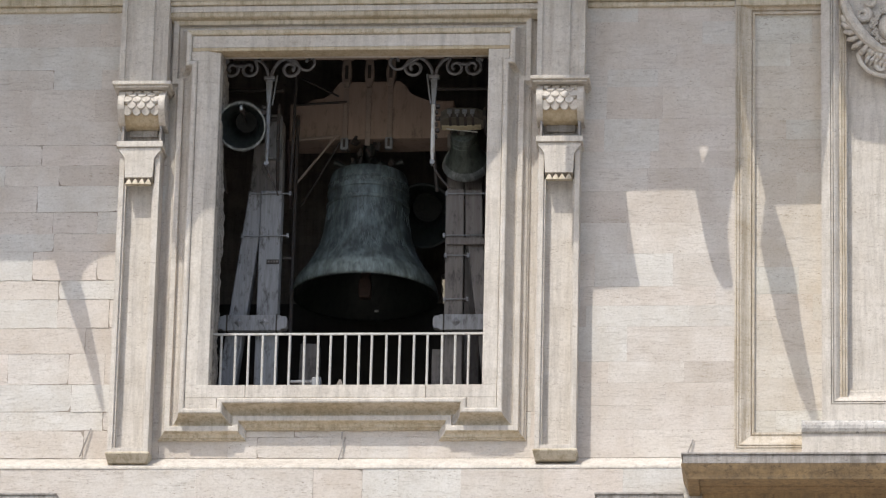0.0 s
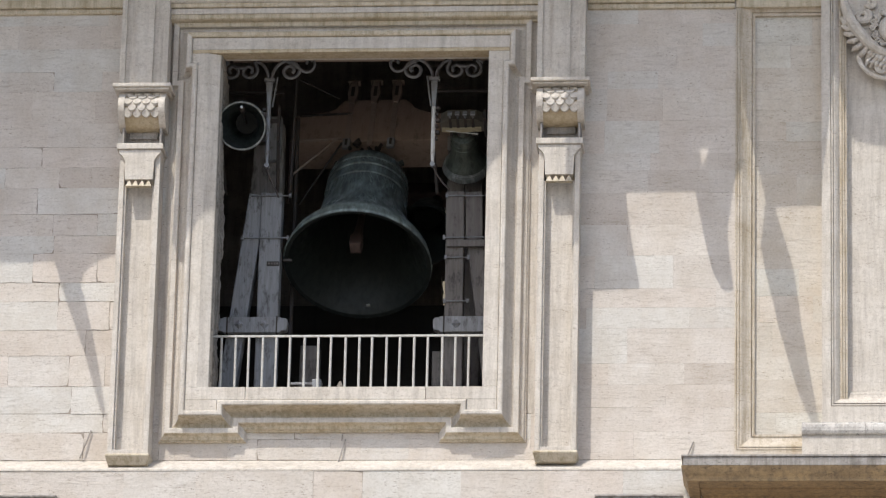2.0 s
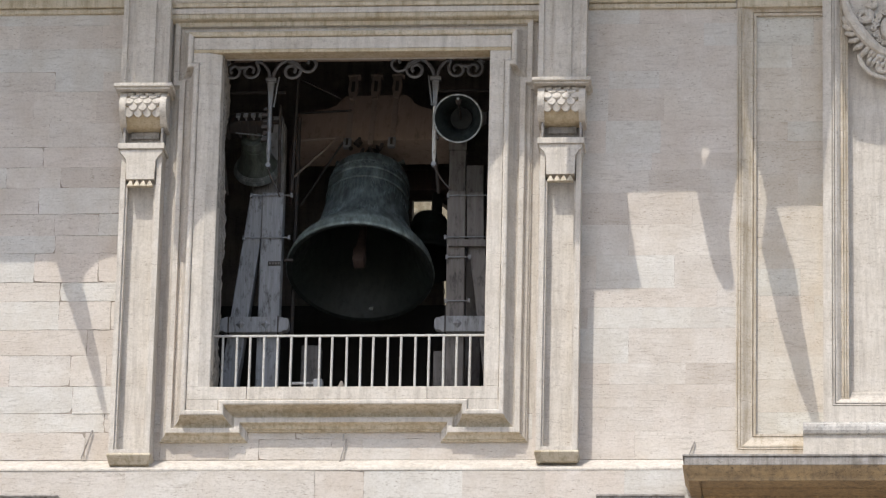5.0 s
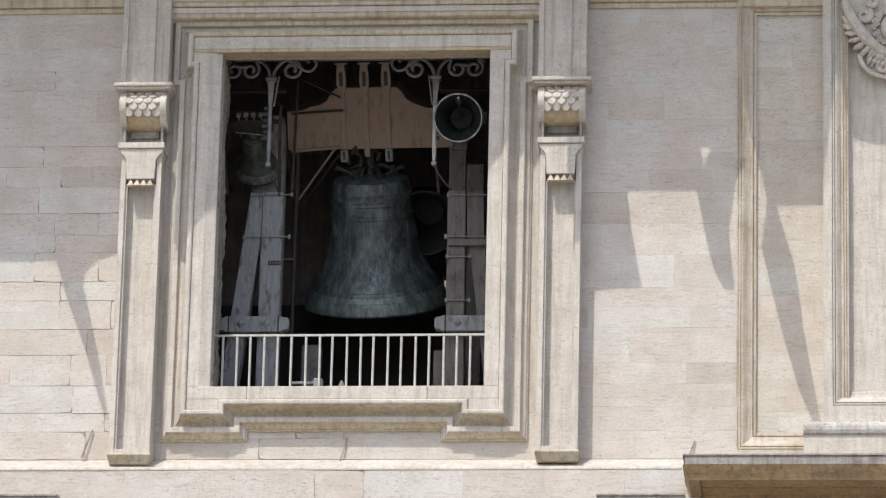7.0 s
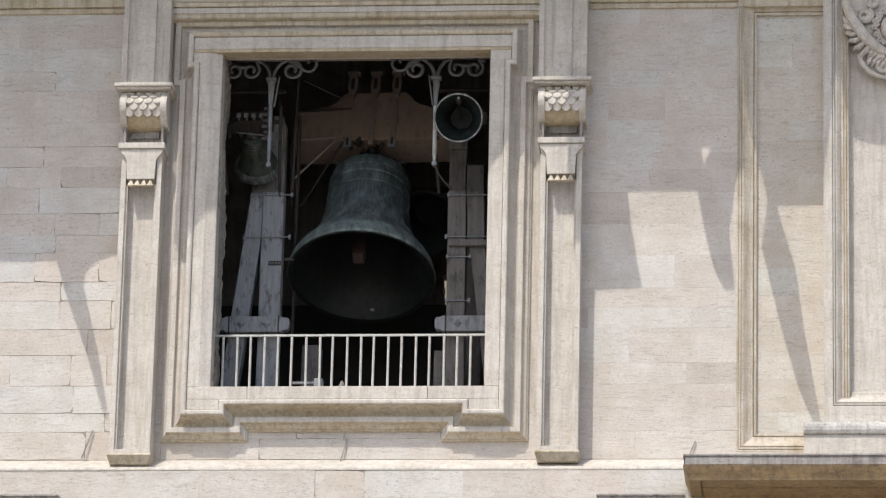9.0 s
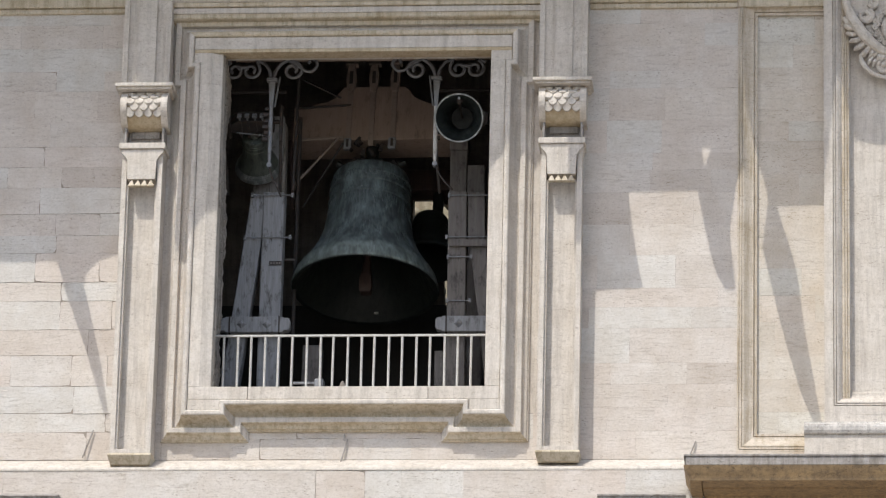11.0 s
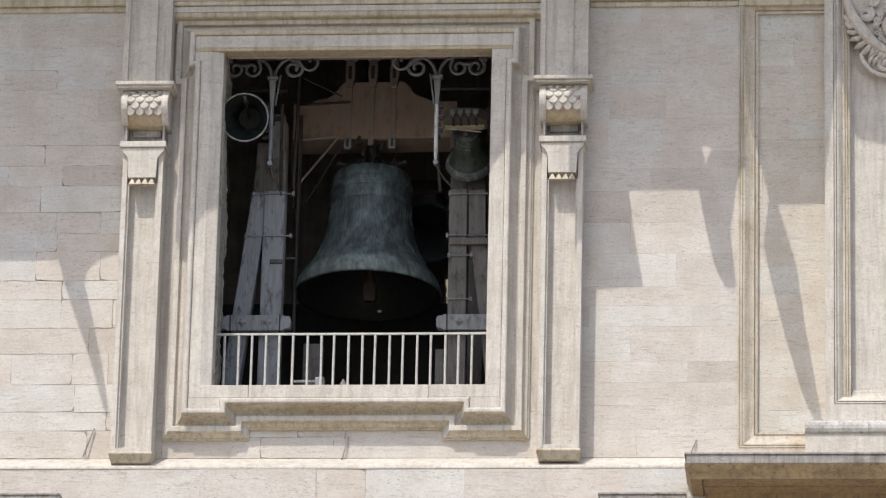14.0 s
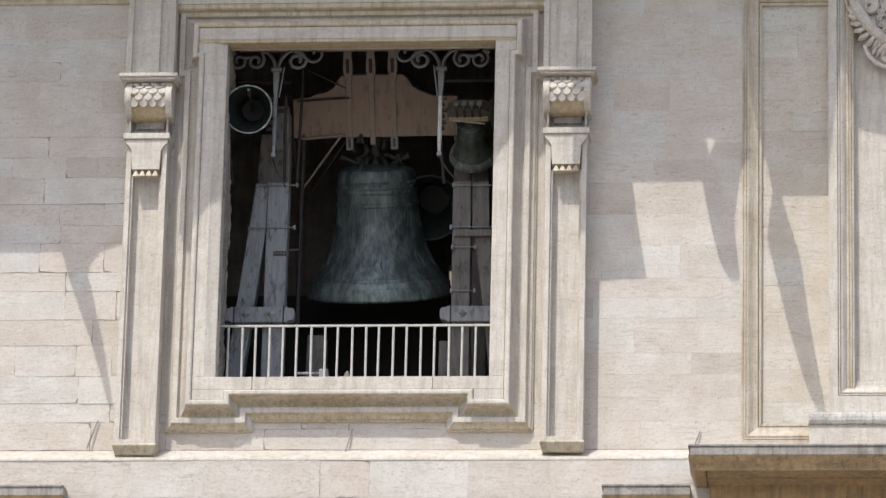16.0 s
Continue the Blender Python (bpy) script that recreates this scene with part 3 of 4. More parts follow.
# ---- rail ----
def railing():
    r = thing("railing", (0, 0.25, 0), "pale painted iron railing across the foot of the opening", "railing")
    bm = box(bmesh.new(), -2.10, 2.12, -0.018, 0.018, -1.793, -1.76, 0.004)
    part("top_rail", bm, IRON_PALE, r)
    bm = tube(bmesh.new(), [(-2.125, -0.03, -1.74), (-2.14, -0.05, -1.80), (-2.10, -0.05, -1.90)], 0.035, 6)
    part("bracket", bm, IRON_DARK, r)
    bar = None
    rng = random.Random(3)
    for i in range(19):
        x = -1.936 + i * 0.2121
        if bar is None:
            bm = tube(bmesh.new(), [(0, 0, -2.754), (0, 0, -1.79)], 0.0195, 8)
            bar = part("bar", bm, IRON_PALE, r)
            bar.location.x = x
        else:
            o = new("bar", bar.data)
            o.parent = r
            o.location.x = x
            o.rotation_euler = (0, rng.uniform(-0.006, 0.006), 0)


# ---- bell frame timbers ----
def bell_frame():
    f = thing("timber_trestle", (0, 1.75, 0), "grey painted timber trestle with iron straps carrying the bells", "trestle")
    T = lambda name, p, q, w, d, mat=TIMBER, y=0.0: part(name, beam(bmesh.new(), (p[0], y, p[1]), (q[0], y, q[1]), w, d), mat, f)
    # near side of the opening
    T("post", (-1.435, -3.0), (-1.42, 1.02), 0.335, 0.30)
    T("brace", (-2.13, -3.0), (-1.645, 1.0), 0.275, 0.28, y=0.02)
    T("upper_post", (-1.74, 0.9), (-1.675, 2.06), 0.275, 0.26, WEATHERED_TIMBER, 0.66)
    T("upper_post", (-1.46, 0.9), (-1.475, 2.42), 0.255, 0.26, WEATHERED_TIMBER, 0.65)
    T("cap_block", (-1.47, 1.75), (-1.47, 2.50), 0.20, 0.16, TIMBER, 0.48)
    T("stay", (-1.17, -3.0), (-1.15, 2.60), 0.06, 0.06, IRON_DARK, 0.75)
    T("rear_post", (-0.88, -3.0), (-0.86, -1.2), 0.30, 0.30, TIMBER_BROWN, 1.0)
    # far side
    T("post", (1.52, -3.0), (1.49, 1.02), 0.29, 0.30, TIMBER_BROWN)
    T("rear_post", (1.42, -3.0), (1.42, 1.99), 0.27, 0.26, TIMBER_BROWN, 0.80)
    T("rear_post", (1.71, -3.0), (1.70, 1.75), 0.28, 0.26, TIMBER_BROWN, 0.82)
    T("brace", (2.01, -1.3), (1.80, 0.3), 0.25, 0.28, TIMBER_BROWN, 0.02)
    T("brace", (1.80, 0.28), (1.78, 1.02), 0.27, 0.28, TIMBER_BROWN, 0.02)
    T("brace", (2.20, -3.0), (2.01, -1.3), 0.25, 0.28, TIMBER_BROWN, 0.02)
    T("stay", (-1.15, 1.1), (-1.10, 3.3), 0.045, 0.05, IRON_DARK, 0.05)
    T("stay", (-1.05, 3.0), (-0.42, 2.68), 0.03, 0.03, IRON_DARK, 0.1)
    T("rear_post", (1.27, -3.0), (1.27, -1.5), 0.24, 0.30, TIMBER_BROWN, 0.35)
    # cross beams with shaped ends
    for x0, x1, mat in ((-2.20, -1.08, TIMBER), (1.20, 2.5, TIMBER)):
        z0, z1 = -1.335, -1.09
        o = [(x0, z0 + 0.06), (x0 + 0.03, z0 + 0.02), (x0 + 0.09, z0 + 0.02), (x0 + 0.12, z0 - 0.01), (x1 - 0.12, z0 - 0.01), (x1 - 0.09, z0 + 0.02), (x1 - 0.03, z0 + 0.02), (x1, z0 + 0.06),
             (x1, z1 - 0.06), (x1 - 0.03, z1 - 0.02), (x1 - 0.09, z1 - 0.02), (x1 - 0.12, z1), (x0 + 0.12, z1), (x0 + 0.09, z1 - 0.02), (x0 + 0.03, z1 - 0.02), (x0, z1 - 0.06)]
        b = part("cross_beam", prism(bmesh.new(), o, -0.32, -0.16, 0.012), mat, f)
        for x in (x0 + 0.36, x1 - 0.36):
            bm = bmesh.new()
            bmesh.ops.create_cone(bm, cap_ends=True, segments=4, radius1=0.085, radius2=0.02, depth=0.05, matrix=Matrix.Translation((x, -0.34, (z0 + z1) / 2)) @ Matrix.Rotation(radians(90), 4, "X"))
            part("bolt_plate", bm, TIMBER, b)
        for x in (x0 + 0.17, x1 - 0.17):
            part("strap", box(bmesh.new(), x - 0.012, x + 0.012, -0.327, -0.15, z0 - 0.018, z1 + 0.008), IRON_DARK, b)
    for x0, x1, z in ((-1.76, -1.12, 0.96), (-1.86, -1.14, 0.26), (1.36, 2.02, 0.94), (1.33, 2.06, 0.25), (1.36, 1.72, -0.08), (1.36, 1.72, -0.80)):
        bm = tube(bmesh.new(), [(x0, -0.17, z), (x1, -0.17, z)], 0.012, 6)
        for x in (x0, x1):
            box(bm, x - 0.02, x + 0.02, -0.19, -0.15, z - 0.035, z + 0.035, 0.006)
        part("tie_bar", bm, IRON_GREY, f)
    part("cap_block", box(bmesh.new(), 1.27, 1.57, 0.66, 0.94, 1.992, 2.24, 0.02), TIMBER_BROWN, f)
    part("clamp", box(bmesh.new(), 1.38, 1.99, -0.21, -0.15, 0.09, 0.20, 0.01), TIMBER_BROWN, f)
    bm = box(bmesh.new(), -1.46, -1.26, -0.17, -0.152, -0.20, -0.13, 0.003)
    plate = part("name_plate", bm, IRON_DARK, f, "small dark plate")
    for i in range(4):
        part("bar_mark", box(bmesh.new(), -1.44 + i * 0.045, -1.41 + i * 0.045, -0.174, -0.169, -0.18, -0.15), TIMBER_BROWN, plate)
    part("hinge", box(bmesh.new(), -1.21, -1.06, -0.18, -0.12, -0.13, -0.09, 0.012), IRON_DARK, f)


def scroll_bracket(x, s):
    """Wrought iron scrolls under the lintel, hanging a damper rod; s = 1 or -1 mirrors it."""
    b = thing("scroll_bracket", (x, 0.75, 0), "grey wrought iron scroll bracket hanging under the lintel", "iron bracket", "scroll brackets")
    def spiral(cx, cz, r, a0, turns, hand):
        out = []
        n = 22
        for i in range(n + 1):
            k = i / n
            a = radians(a0) + hand * 2 * math.pi * turns * k
            rr = r * (1 - 0.72 * k)
            out.append((s * (cx + rr * math.cos(a)), 0, cz + rr * math.sin(a)))
        return out
    def arc(points):
        v = [Vector((s * p[0], 0, p[1])) for p in points]
        out = []
        for i in range(len(v) - 1):
            p0, p1, p2, p3 = v[max(i - 1, 0)], v[i], v[i + 1], v[min(i + 2, len(v) - 1)]
            for k in range(5):
                u = k / 5
                out.append(0.5 * ((2 * p1) + (p2 - p0) * u + (2 * p0 - 5 * p1 + 4 * p2 - p3) * u * u + (3 * p1 - p0 - 3 * p2 + p3) * u ** 3))
        return [tuple(p) for p in out] + [tuple(v[-1])]
    zc = 2.60
    tri = tube(bmesh.new(), arc([(-0.02, zc), (-0.05, zc + 0.15), (-0.14, zc + 0.27), (-0.25, zc + 0.31)]) + spiral(-0.335, zc + 0.15, 0.15, 75, 1.35, -1)[2:], 0.026, 8)
    part("scroll", tri, IRON_GREY, b, smooth=True)
    part("scroll", tube(bmesh.new(), arc([(-0.76, zc + 0.26), (-0.68, zc + 0.30)]) + spiral(-0.60, zc + 0.15, 0.15, 115, 1.35, 1), 0.026, 8), IRON_GREY, b, smooth=True)
    part("scroll", tube(bmesh.new(), arc([(0.02, zc), (0.06, zc + 0.15), (0.15, zc + 0.27), (0.25, zc + 0.32)]) + spiral(0.32, zc + 0.15, 0.165, 80, 1.35, -1)[3:], 0.028, 8), IRON_GREY, b, smooth=True)
    part("scroll", tube(bmesh.new(), arc([(0.25, zc + 0.32), (0.40, zc + 0.27), (0.50, zc + 0.15), (0.62, zc + 0.13), (0.70, zc + 0.22), (0.68, zc + 0.31), (0.60, zc + 0.32), (0.57, zc + 0.26)]), 0.024, 8), IRON_GREY, b, smooth=True)
    part("link", tube(bmesh.new(), [(s * -0.55, 0, zc + 0.20), (s * -0.38, 0, zc + 0.20)], 0.03, 8), IRON_GREY, b)
    for x0 in (-0.62, -0.18, 0.20, 0.62):
        part("hanger", tube(bmesh.new(), [(s * x0, 0, zc + 0.30), (s * x0, 0, zc + 0.75)], 0.03, 6), IRON_DARK, b)
    bm = box(bmesh.new(), -0.085, 0.085, -0.05, 0.05, zc - 0.04, zc + 0.02, 0.012)
    part("collar", bm, IRON_GREY, b)
    bm = prism(bmesh.new(), [(-0.055, zc - 0.04), (0.055, zc - 0.04), (0.026, zc - 0.5), (-0.026, zc - 0.5)], -0.03, 0.03, 0.008)
    part("stem", bm, IRON_GREY, b)
    part("side_rod", tube(bmesh.new(), [(s * 0.12, 0.02, zc + 0.05), (s * 0.05, 0.02, zc - 0.45)], 0.014, 6), IRON_GREY, b)
    rod = part("damper", tube(bmesh.new(), [(0.0, -0.02, zc - 0.48), (0.0, -0.02, zc - 1.25), (0.0, -0.02, zc - 1.40)], 0.034, 10, [0.034, 0.034, 0.02]), IRON_PALE if s < 0 else IRON_GREY, b, "pale steel damper rod")
    part("eye", tube(bmesh.new(), [(0, -0.05, zc - 1.43), (0, 0.05, zc - 1.43)], 0.04, 10), IRON_GREY, rod)
    for i in range(6):
        part("bolt", box(bmesh.new(), s * -0.10 - 0.03 * (i % 2), s * -0.03, -0.05, 0.03, zc - 0.53 - i * 0.10, zc - 0.47 - i * 0.10, 0.015), IRON_DARK, b)
    part("cable", tube(bmesh.new(), arc([(0.0, zc - 1.45), (0.04, zc - 1.60), (0.13, zc - 1.78), (0.2, zc - 1.95)]) if s > 0 else arc([(0.0, zc - 1.40), (-0.05, zc - 1.55), (-0.16, zc - 1.72), (-0.28, zc - 1.85)]), 0.014, 6), IRON_DARK, b)


# ---- bells ----
BIG_AT = (-0.02, 2.9, 1.80)
CLAP_BIG, CLAP_SMALL = (0, 0, -0.40), (0, 0, -0.46)
REAR_AT = (0.84, 4.2, 1.68)
SMALL_L_AT = (-1.765, 1.3, 2.11)
SMALL_R_AT = (1.60, 1.3, 2.12)


def bell_profile(R, h, top, k=1.0):
    """Outer profile from the shoulder to the lip, hung at -top, with moulding bands."""
    pts = [(0.0, 0.06), (0.28, 0.05), (0.42, 0.03), (0.50, 0.012), (0.525, -0.02), (0.535, -0.06), (0.536, -0.075), (0.55, -0.08), (0.55, -0.09), (0.536, -0.095), (0.538, -0.13), (0.558, -0.137), (0.559, -0.165), (0.543, -0.172),
           (0.55, -0.24), (0.568, -0.247), (0.568, -0.27), (0.553, -0.277), (0.575, -0.40), (0.612, -0.52), (0.668, -0.63), (0.745, -0.72), (0.83, -0.795),
           (0.85, -0.82), (0.868, -0.822), (0.89, -0.85), (0.908, -0.853), (0.94, -0.895), (0.955, -0.898), (0.972, -0.93), (0.99, -0.965), (1.0, -0.985), (0.985, -1.0),
           (0.93, -0.995), (0.86, -0.94), (0.76, -0.84), (0.62, -0.66), (0.52, -0.45), (0.48, -0.20), (0.44, -0.08), (0.0, -0.06)]
    return [(r * R, z * h - top) for r, z in pts]


def big_bell():
    b = thing("great_bell", BIG_AT, "large green-patinated bronze bell swinging under a timber headstock", "bell")
    prof = bell_profile(1.18, 2.03, 0.14)
    split = 32
    bm = turned(bmesh.new(), prof[25:split + 1], 96)
    for f in list(bm.faces):
        if len(f.verts) > 4:
            bm.faces.remove(f)
    part("lip", bm, BRONZE_LIP, b, "lip with moulded rings, sky light painted in as a paler tone", smooth=True)
    bm = turned(bmesh.new(), [(0.001, prof[0][1])] + prof[1:26], 96)
    for f in list(bm.faces):
        if len(f.verts) > 4:
            bm.faces.remove(f)
    body = part("bell_body", bm, BRONZE, b, "streaked green bronze bell body", smooth=True)
    # inner face in near-black bronze, its shade painted in
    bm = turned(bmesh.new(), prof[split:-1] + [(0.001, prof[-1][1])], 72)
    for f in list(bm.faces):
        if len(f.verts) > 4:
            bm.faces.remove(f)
    part("bell_inside", bm, BRONZE_SHADED, b, "bell interior with its shade in the colour", smooth=True)
    # raised relief panels and ornament on the waist
    rng = random.Random(11)
    def wall_r(f):
        # outer radius at a share f of the height
        for (r0, z0), (r1, z1) in zip(prof[4:split], prof[5:split + 1]):
            k0, k1 = -(z0 + 0.14) / 2.03, -(z1 + 0.14) / 2.03
            if k0 <= f <= k1 and k1 > k0:
                return r0 + (r1 - r0) * (f - k0) / (k1 - k0)
        return prof[split][0]
    def strokes(n, f0, f1, half, long, thick, name, turns):
        for i in range(turns):
            bm = bmesh.new()
            for k in range(n):
                f = rng.uniform(f0, f1)
                x = rng.uniform(-half, half)
                lean = rng.uniform(-0.02, 0.02)
                pts = []
                for q in range(4):
                    g = f + long * (q / 3 - 0.5) / 2.03
                    xx = x + lean * q + rng.uniform(-0.008, 0.008)
                    r = wall_r(g) + 0.002
                    pts.append((xx, -math.sqrt(r * r - xx * xx), -0.14 - 2.03 * g))
                tube(bm, pts, thick, 5)
            o = tagged(part(name, bm, BRONZE, body), kind="stuff")
            o.rotation_euler.z = 2 * math.pi * (i + 0.3) / turns
    strokes(9, 0.30, 0.42, 0.14, 0.16, 0.0065, "ornament", 11)
    strokes(30, 0.60, 0.74, 0.16, 0.10, 0.007, "relief", 9)
    strokes(14, 0.08, 0.12, 0.16, 0.05, 0.009, "frieze", 11)
    # crown: six arms and a knob
    for i in range(6):
        a = math.pi / 3 * i
        c, q = math.cos(a), math.sin(a)
        pts = [(0.10 * c, 0.10 * q, 0.08), (0.20 * c, 0.20 * q, 0.10), (0.33 * c, 0.33 * q, 0.04), (0.42 * c, 0.42 * q, -0.05), (0.40 * c, 0.40 * q, -0.10)]
        part("canon", tube(bmesh.new(), pts, 0.06, 8, [0.06, 0.055, 0.045, 0.045, 0.06]), BRONZE_DARK, b, smooth=True)
    for s in (-1, 1):
        part("canon", tube(bmesh.new(), [(0.25 * s, -0.1, -0.04), (0.45 * s, -0.1, 0.06), (0.55 * s, -0.1, 0.10)], 0.05, 8, [0.04, 0.035, 0.055]), BRONZE_DARK, b, smooth=True)
    part("crown", turned(bmesh.new(), [(0.16, -0.2), (0.20, -0.12), (0.13, 0.0), (0.12, 0.10), (0.10, 0.2), (0.11, 0.43)], 20), BRONZE_DARK, b, smooth=True)
    for i in range(14):
        x, y, z = rng.uniform(-0.42, 0.42), rng.uniform(-0.34, -0.05), rng.uniform(0.02, 0.42)
        bm = bmesh.new()
        bmesh.ops.create_cone(bm, cap_ends=True, segments=6, radius1=0.035, radius2=0.028, depth=rng.uniform(0.06, 0.16), matrix=Matrix.Translation((x, y, z)) @ Matrix.Rotation(rng.uniform(-0.6, 0.6), 4, "Y"))
        part("nut", bm, IRON_DARK, b)
    # headstock
    o = [(-1.28, 0.42), (1.38, 0.42), (1.38, 1.06), (0.98, 1.07), (0.90, 1.10), (0.76, 1.16), (0.66, 1.22), (0.60, 1.33), (0.50, 1.42),
         (-0.48, 1.42), (-0.56, 1.33), (-0.62, 1.22), (-0.74, 1.15), (-0.92, 1.12), (-1.02, 1.07), (-1.28, 1.05)]
    part("headstock", prism(bmesh.new(), o, -0.30, 0.30, 0.02), YOKE, b, "stepped brown painted timber headstock")
    part("bar", beam(bmesh.new(), (-1.22, -0.33, 0.41), (-0.45, -0.33, 0.46), 0.05, 0.05), STRAP, b)
    part("bar", beam(bmesh.new(), (-1.2, -0.33, 1.02), (-0.35, -0.33, 1.06), 0.035, 0.04), IRON_DARK, b)
    for x in (-0.37, 0.0, 0.35):
        s = part("strap", box(bmesh.new(), x - 0.042, x + 0.042, -0.33, -0.303, 0.30, 1.50, 0.008), STRAP, b, "brown iron strap")
        bm = prism(bmesh.new(), [(x - 0.042, 1.30), (x + 0.042, 1.30), (x + 0.062, 1.40), (x + 0.078, 1.50), (x + 0.078, 1.62), (x + 0.06, 1.74), (x + 0.06, 1.80), (x - 0.06, 1.80), (x - 0.06, 1.74), (x - 0.078, 1.62), (x - 0.078, 1.50), (x - 0.062, 1.40)], -0.36, -0.28, 0.008)
        part("buckle", bm, STRAP, s)
        part("head", box(bmesh.new(), x - 0.10, x + 0.10, -0.37, -0.26, 1.80, 1.835, 0.01), STRAP, s)
        part("slot", box(bmesh.new(), x - 0.028, x + 0.028, -0.365, -0.355, 1.45, 1.68), IRON_DARK, s)
        if x:
            part("shackle", box(bmesh.new(), x - 0.065, x + 0.065, -0.37, -0.29, 0.22, 0.43, 0.03), IRON_GREY, s)
            part("slot", box(bmesh.new(), x - 0.02, x + 0.02, -0.376, -0.366, 0.26, 0.40), IRON_DARK, s)
    # lever arms
    part("lever", beam(bmesh.new(), (-0.52, -0.35, 0.44), (-1.18, -0.35, -0.42), 0.036, 0.036), STRAP, b)
    part("lever", beam(bmesh.new(), (-0.44, -0.33, 0.36), (-1.12, 0.2, -0.52), 0.035, 0.03), IRON_DARK, b)
    part("post", beam(bmesh.new(), (-1.30, -0.28, 0.45), (-1.27, 0.1, -0.6), 0.05, 0.05), REDWOOD, b)
    # clapper
    bm = tube(bmesh.new(), [(0, 0, 0), (0, 0, -1.1), (0, 0, -1.35), (0, 0, -1.50)], 0.06, 12, [0.05, 0.06, 0.075, 0.10])
    prism(bm, [(-0.075, -1.48), (0.075, -1.48), (0.10, -1.55), (0.10, -1.73), (0.08, -1.79), (-0.08, -1.79), (-0.10, -1.73), (-0.10, -1.55)], -0.095, 0.095, 0.02)
    c = part("clapper", bm, CLAPPER, b, "reddish iron clapper with a squared head", smooth=True)
    c.location = CLAP_BIG
    part("mark", box(bmesh.new(), 0.02, 0.085, 0.985, 1.02, -2.06, -2.025, 0.008), BRIGHT, b, "small pale worn spot")
    return b


def small_bell(name, at, label, yoke, s):
    b = thing(name, at, label, "bell", "small bells")
    prof = bell_profile(0.385, 0.71, 0.36)
    split = 32
    bm = turned(bmesh.new(), [(0.001, prof[0][1])] + prof[1:24], 64)
    for f in list(bm.faces):
        if len(f.verts) > 4:
            bm.faces.remove(f)
    part("bell_body", bm, BRONZE_SMALL, b, "pale patinated bronze bell body", smooth=True)
    bm = turned(bmesh.new(), prof[23:34], 64)
    for f in list(bm.faces):
        if len(f.verts) > 4:
            bm.faces.remove(f)
    part("lip", bm, BRIGHT_LIP, b, "worn lip, paler still with painted sky light", smooth=True)
    # hollow of the bell, coloured as dark as its shade
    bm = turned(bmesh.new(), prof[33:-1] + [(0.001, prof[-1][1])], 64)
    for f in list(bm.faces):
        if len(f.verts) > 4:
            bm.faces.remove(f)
    part("bell_inside", bm, BRONZE_SHADED, b, "bell interior with its shade in the colour", smooth=True)
    part("headstock", prism(bmesh.new(), [(-0.34, -0.16), (0.34, -0.16), (0.34, 0.02), (0.22, 0.10), (-0.22, 0.10), (-0.34, 0.02)], -0.11, 0.11, 0.012), yoke, b)
    if s < 0:
        for i in range(3):
            z = -0.15 + i * 0.032
            part("rope", tube(bmesh.new(), [(-0.32, -0.118, z + 0.01 * (i % 2)), (0.0, -0.126, z), (0.30, -0.118, z + 0.012)], 0.017, 6), ROPE, b, "yellowish rope lashing")
    for x in (-0.18, -0.06, 0.06, 0.18):
        st = part("strap", box(bmesh.new(), x - 0.022, x + 0.022, -0.128, -0.10, -0.25, 0.12, 0.004), IRON_DARK, b)
        bm = tube(bmesh.new(), [(x, -0.10, 0.10), (x, -0.10, 0.20)], 0.016, 6)
        box(bm, x - 0.035, x + 0.035, -0.14, -0.06, 0.20, 0.235, 0.008)
        part("bolt", bm, IRON_GREY, st)
    part("crown", turned(bmesh.new(), [(0.06, -0.37), (0.10, -0.32), (0.06, -0.24), (0.07, -0.15)], 14), BRONZE_SMALL, b, smooth=True)
    part("axle", tube(bmesh.new(), [(-0.42, 0, -0.03), (0.44, 0, -0.03)], 0.035, 10), IRON_DARK, b)
    part("lever", beam(bmesh.new(), (-0.26, -0.13, -0.13), (0.25, -0.14, -0.20), 0.022, 0.02), IRON_GREY if s > 0 else IRON_PALE, b)
    part("cheek", box(bmesh.new(), -0.40 if s > 0 else 0.34, -0.35 if s > 0 else 0.39, -0.10, 0.10, -0.30, 0.12, 0.012), IRON_DARK, b)
    c = part("clapper", tube(bmesh.new(), [(0, 0, 0), (0, 0, -0.42), (0, 0, -0.50), (0, 0, -0.56), (0, 0, -0.61)], 0.02, 10, [0.016, 0.018, 0.045, 0.05, 0.025]), IRON_DARK, b, smooth=True)
    c.location = CLAP_SMALL
    part("tip", tube(bmesh.new(), [(0, 0, -0.60), (0, 0, -0.64)], 0.021, 8), BRIGHT, c)
    return b


# worn metal, with the lip's sky reflection painted in as a pale colour
BRIGHT_LIP = bronze("worn_sky_lit_lip", (0.20, 0.21, 0.20), (0.60, 0.61, 0.58), (0.11, 0.12, 0.115), 0.02)


def rear_bell():
    b = thing("rear_bell", REAR_AT, "bronze bell swinging behind, the gloom painted into its colour", "bell")
    prof = bell_profile(0.54, 0.88, 0.34)
    bm = turned(bmesh.new(), [(0.001, prof[0][1])] + prof[1:], 40)
    # near-black colour holds the gloom round this bell
    part("bell_body", bm, BRONZE_SHADED, b, smooth=True)
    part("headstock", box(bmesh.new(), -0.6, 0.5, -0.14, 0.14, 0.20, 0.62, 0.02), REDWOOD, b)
    part("crown", tube(bmesh.new(), [(0.1, 0, -0.36), (0.1, 0, 0.24)], 0.09, 8), BRONZE_SHADED, b)
    return b


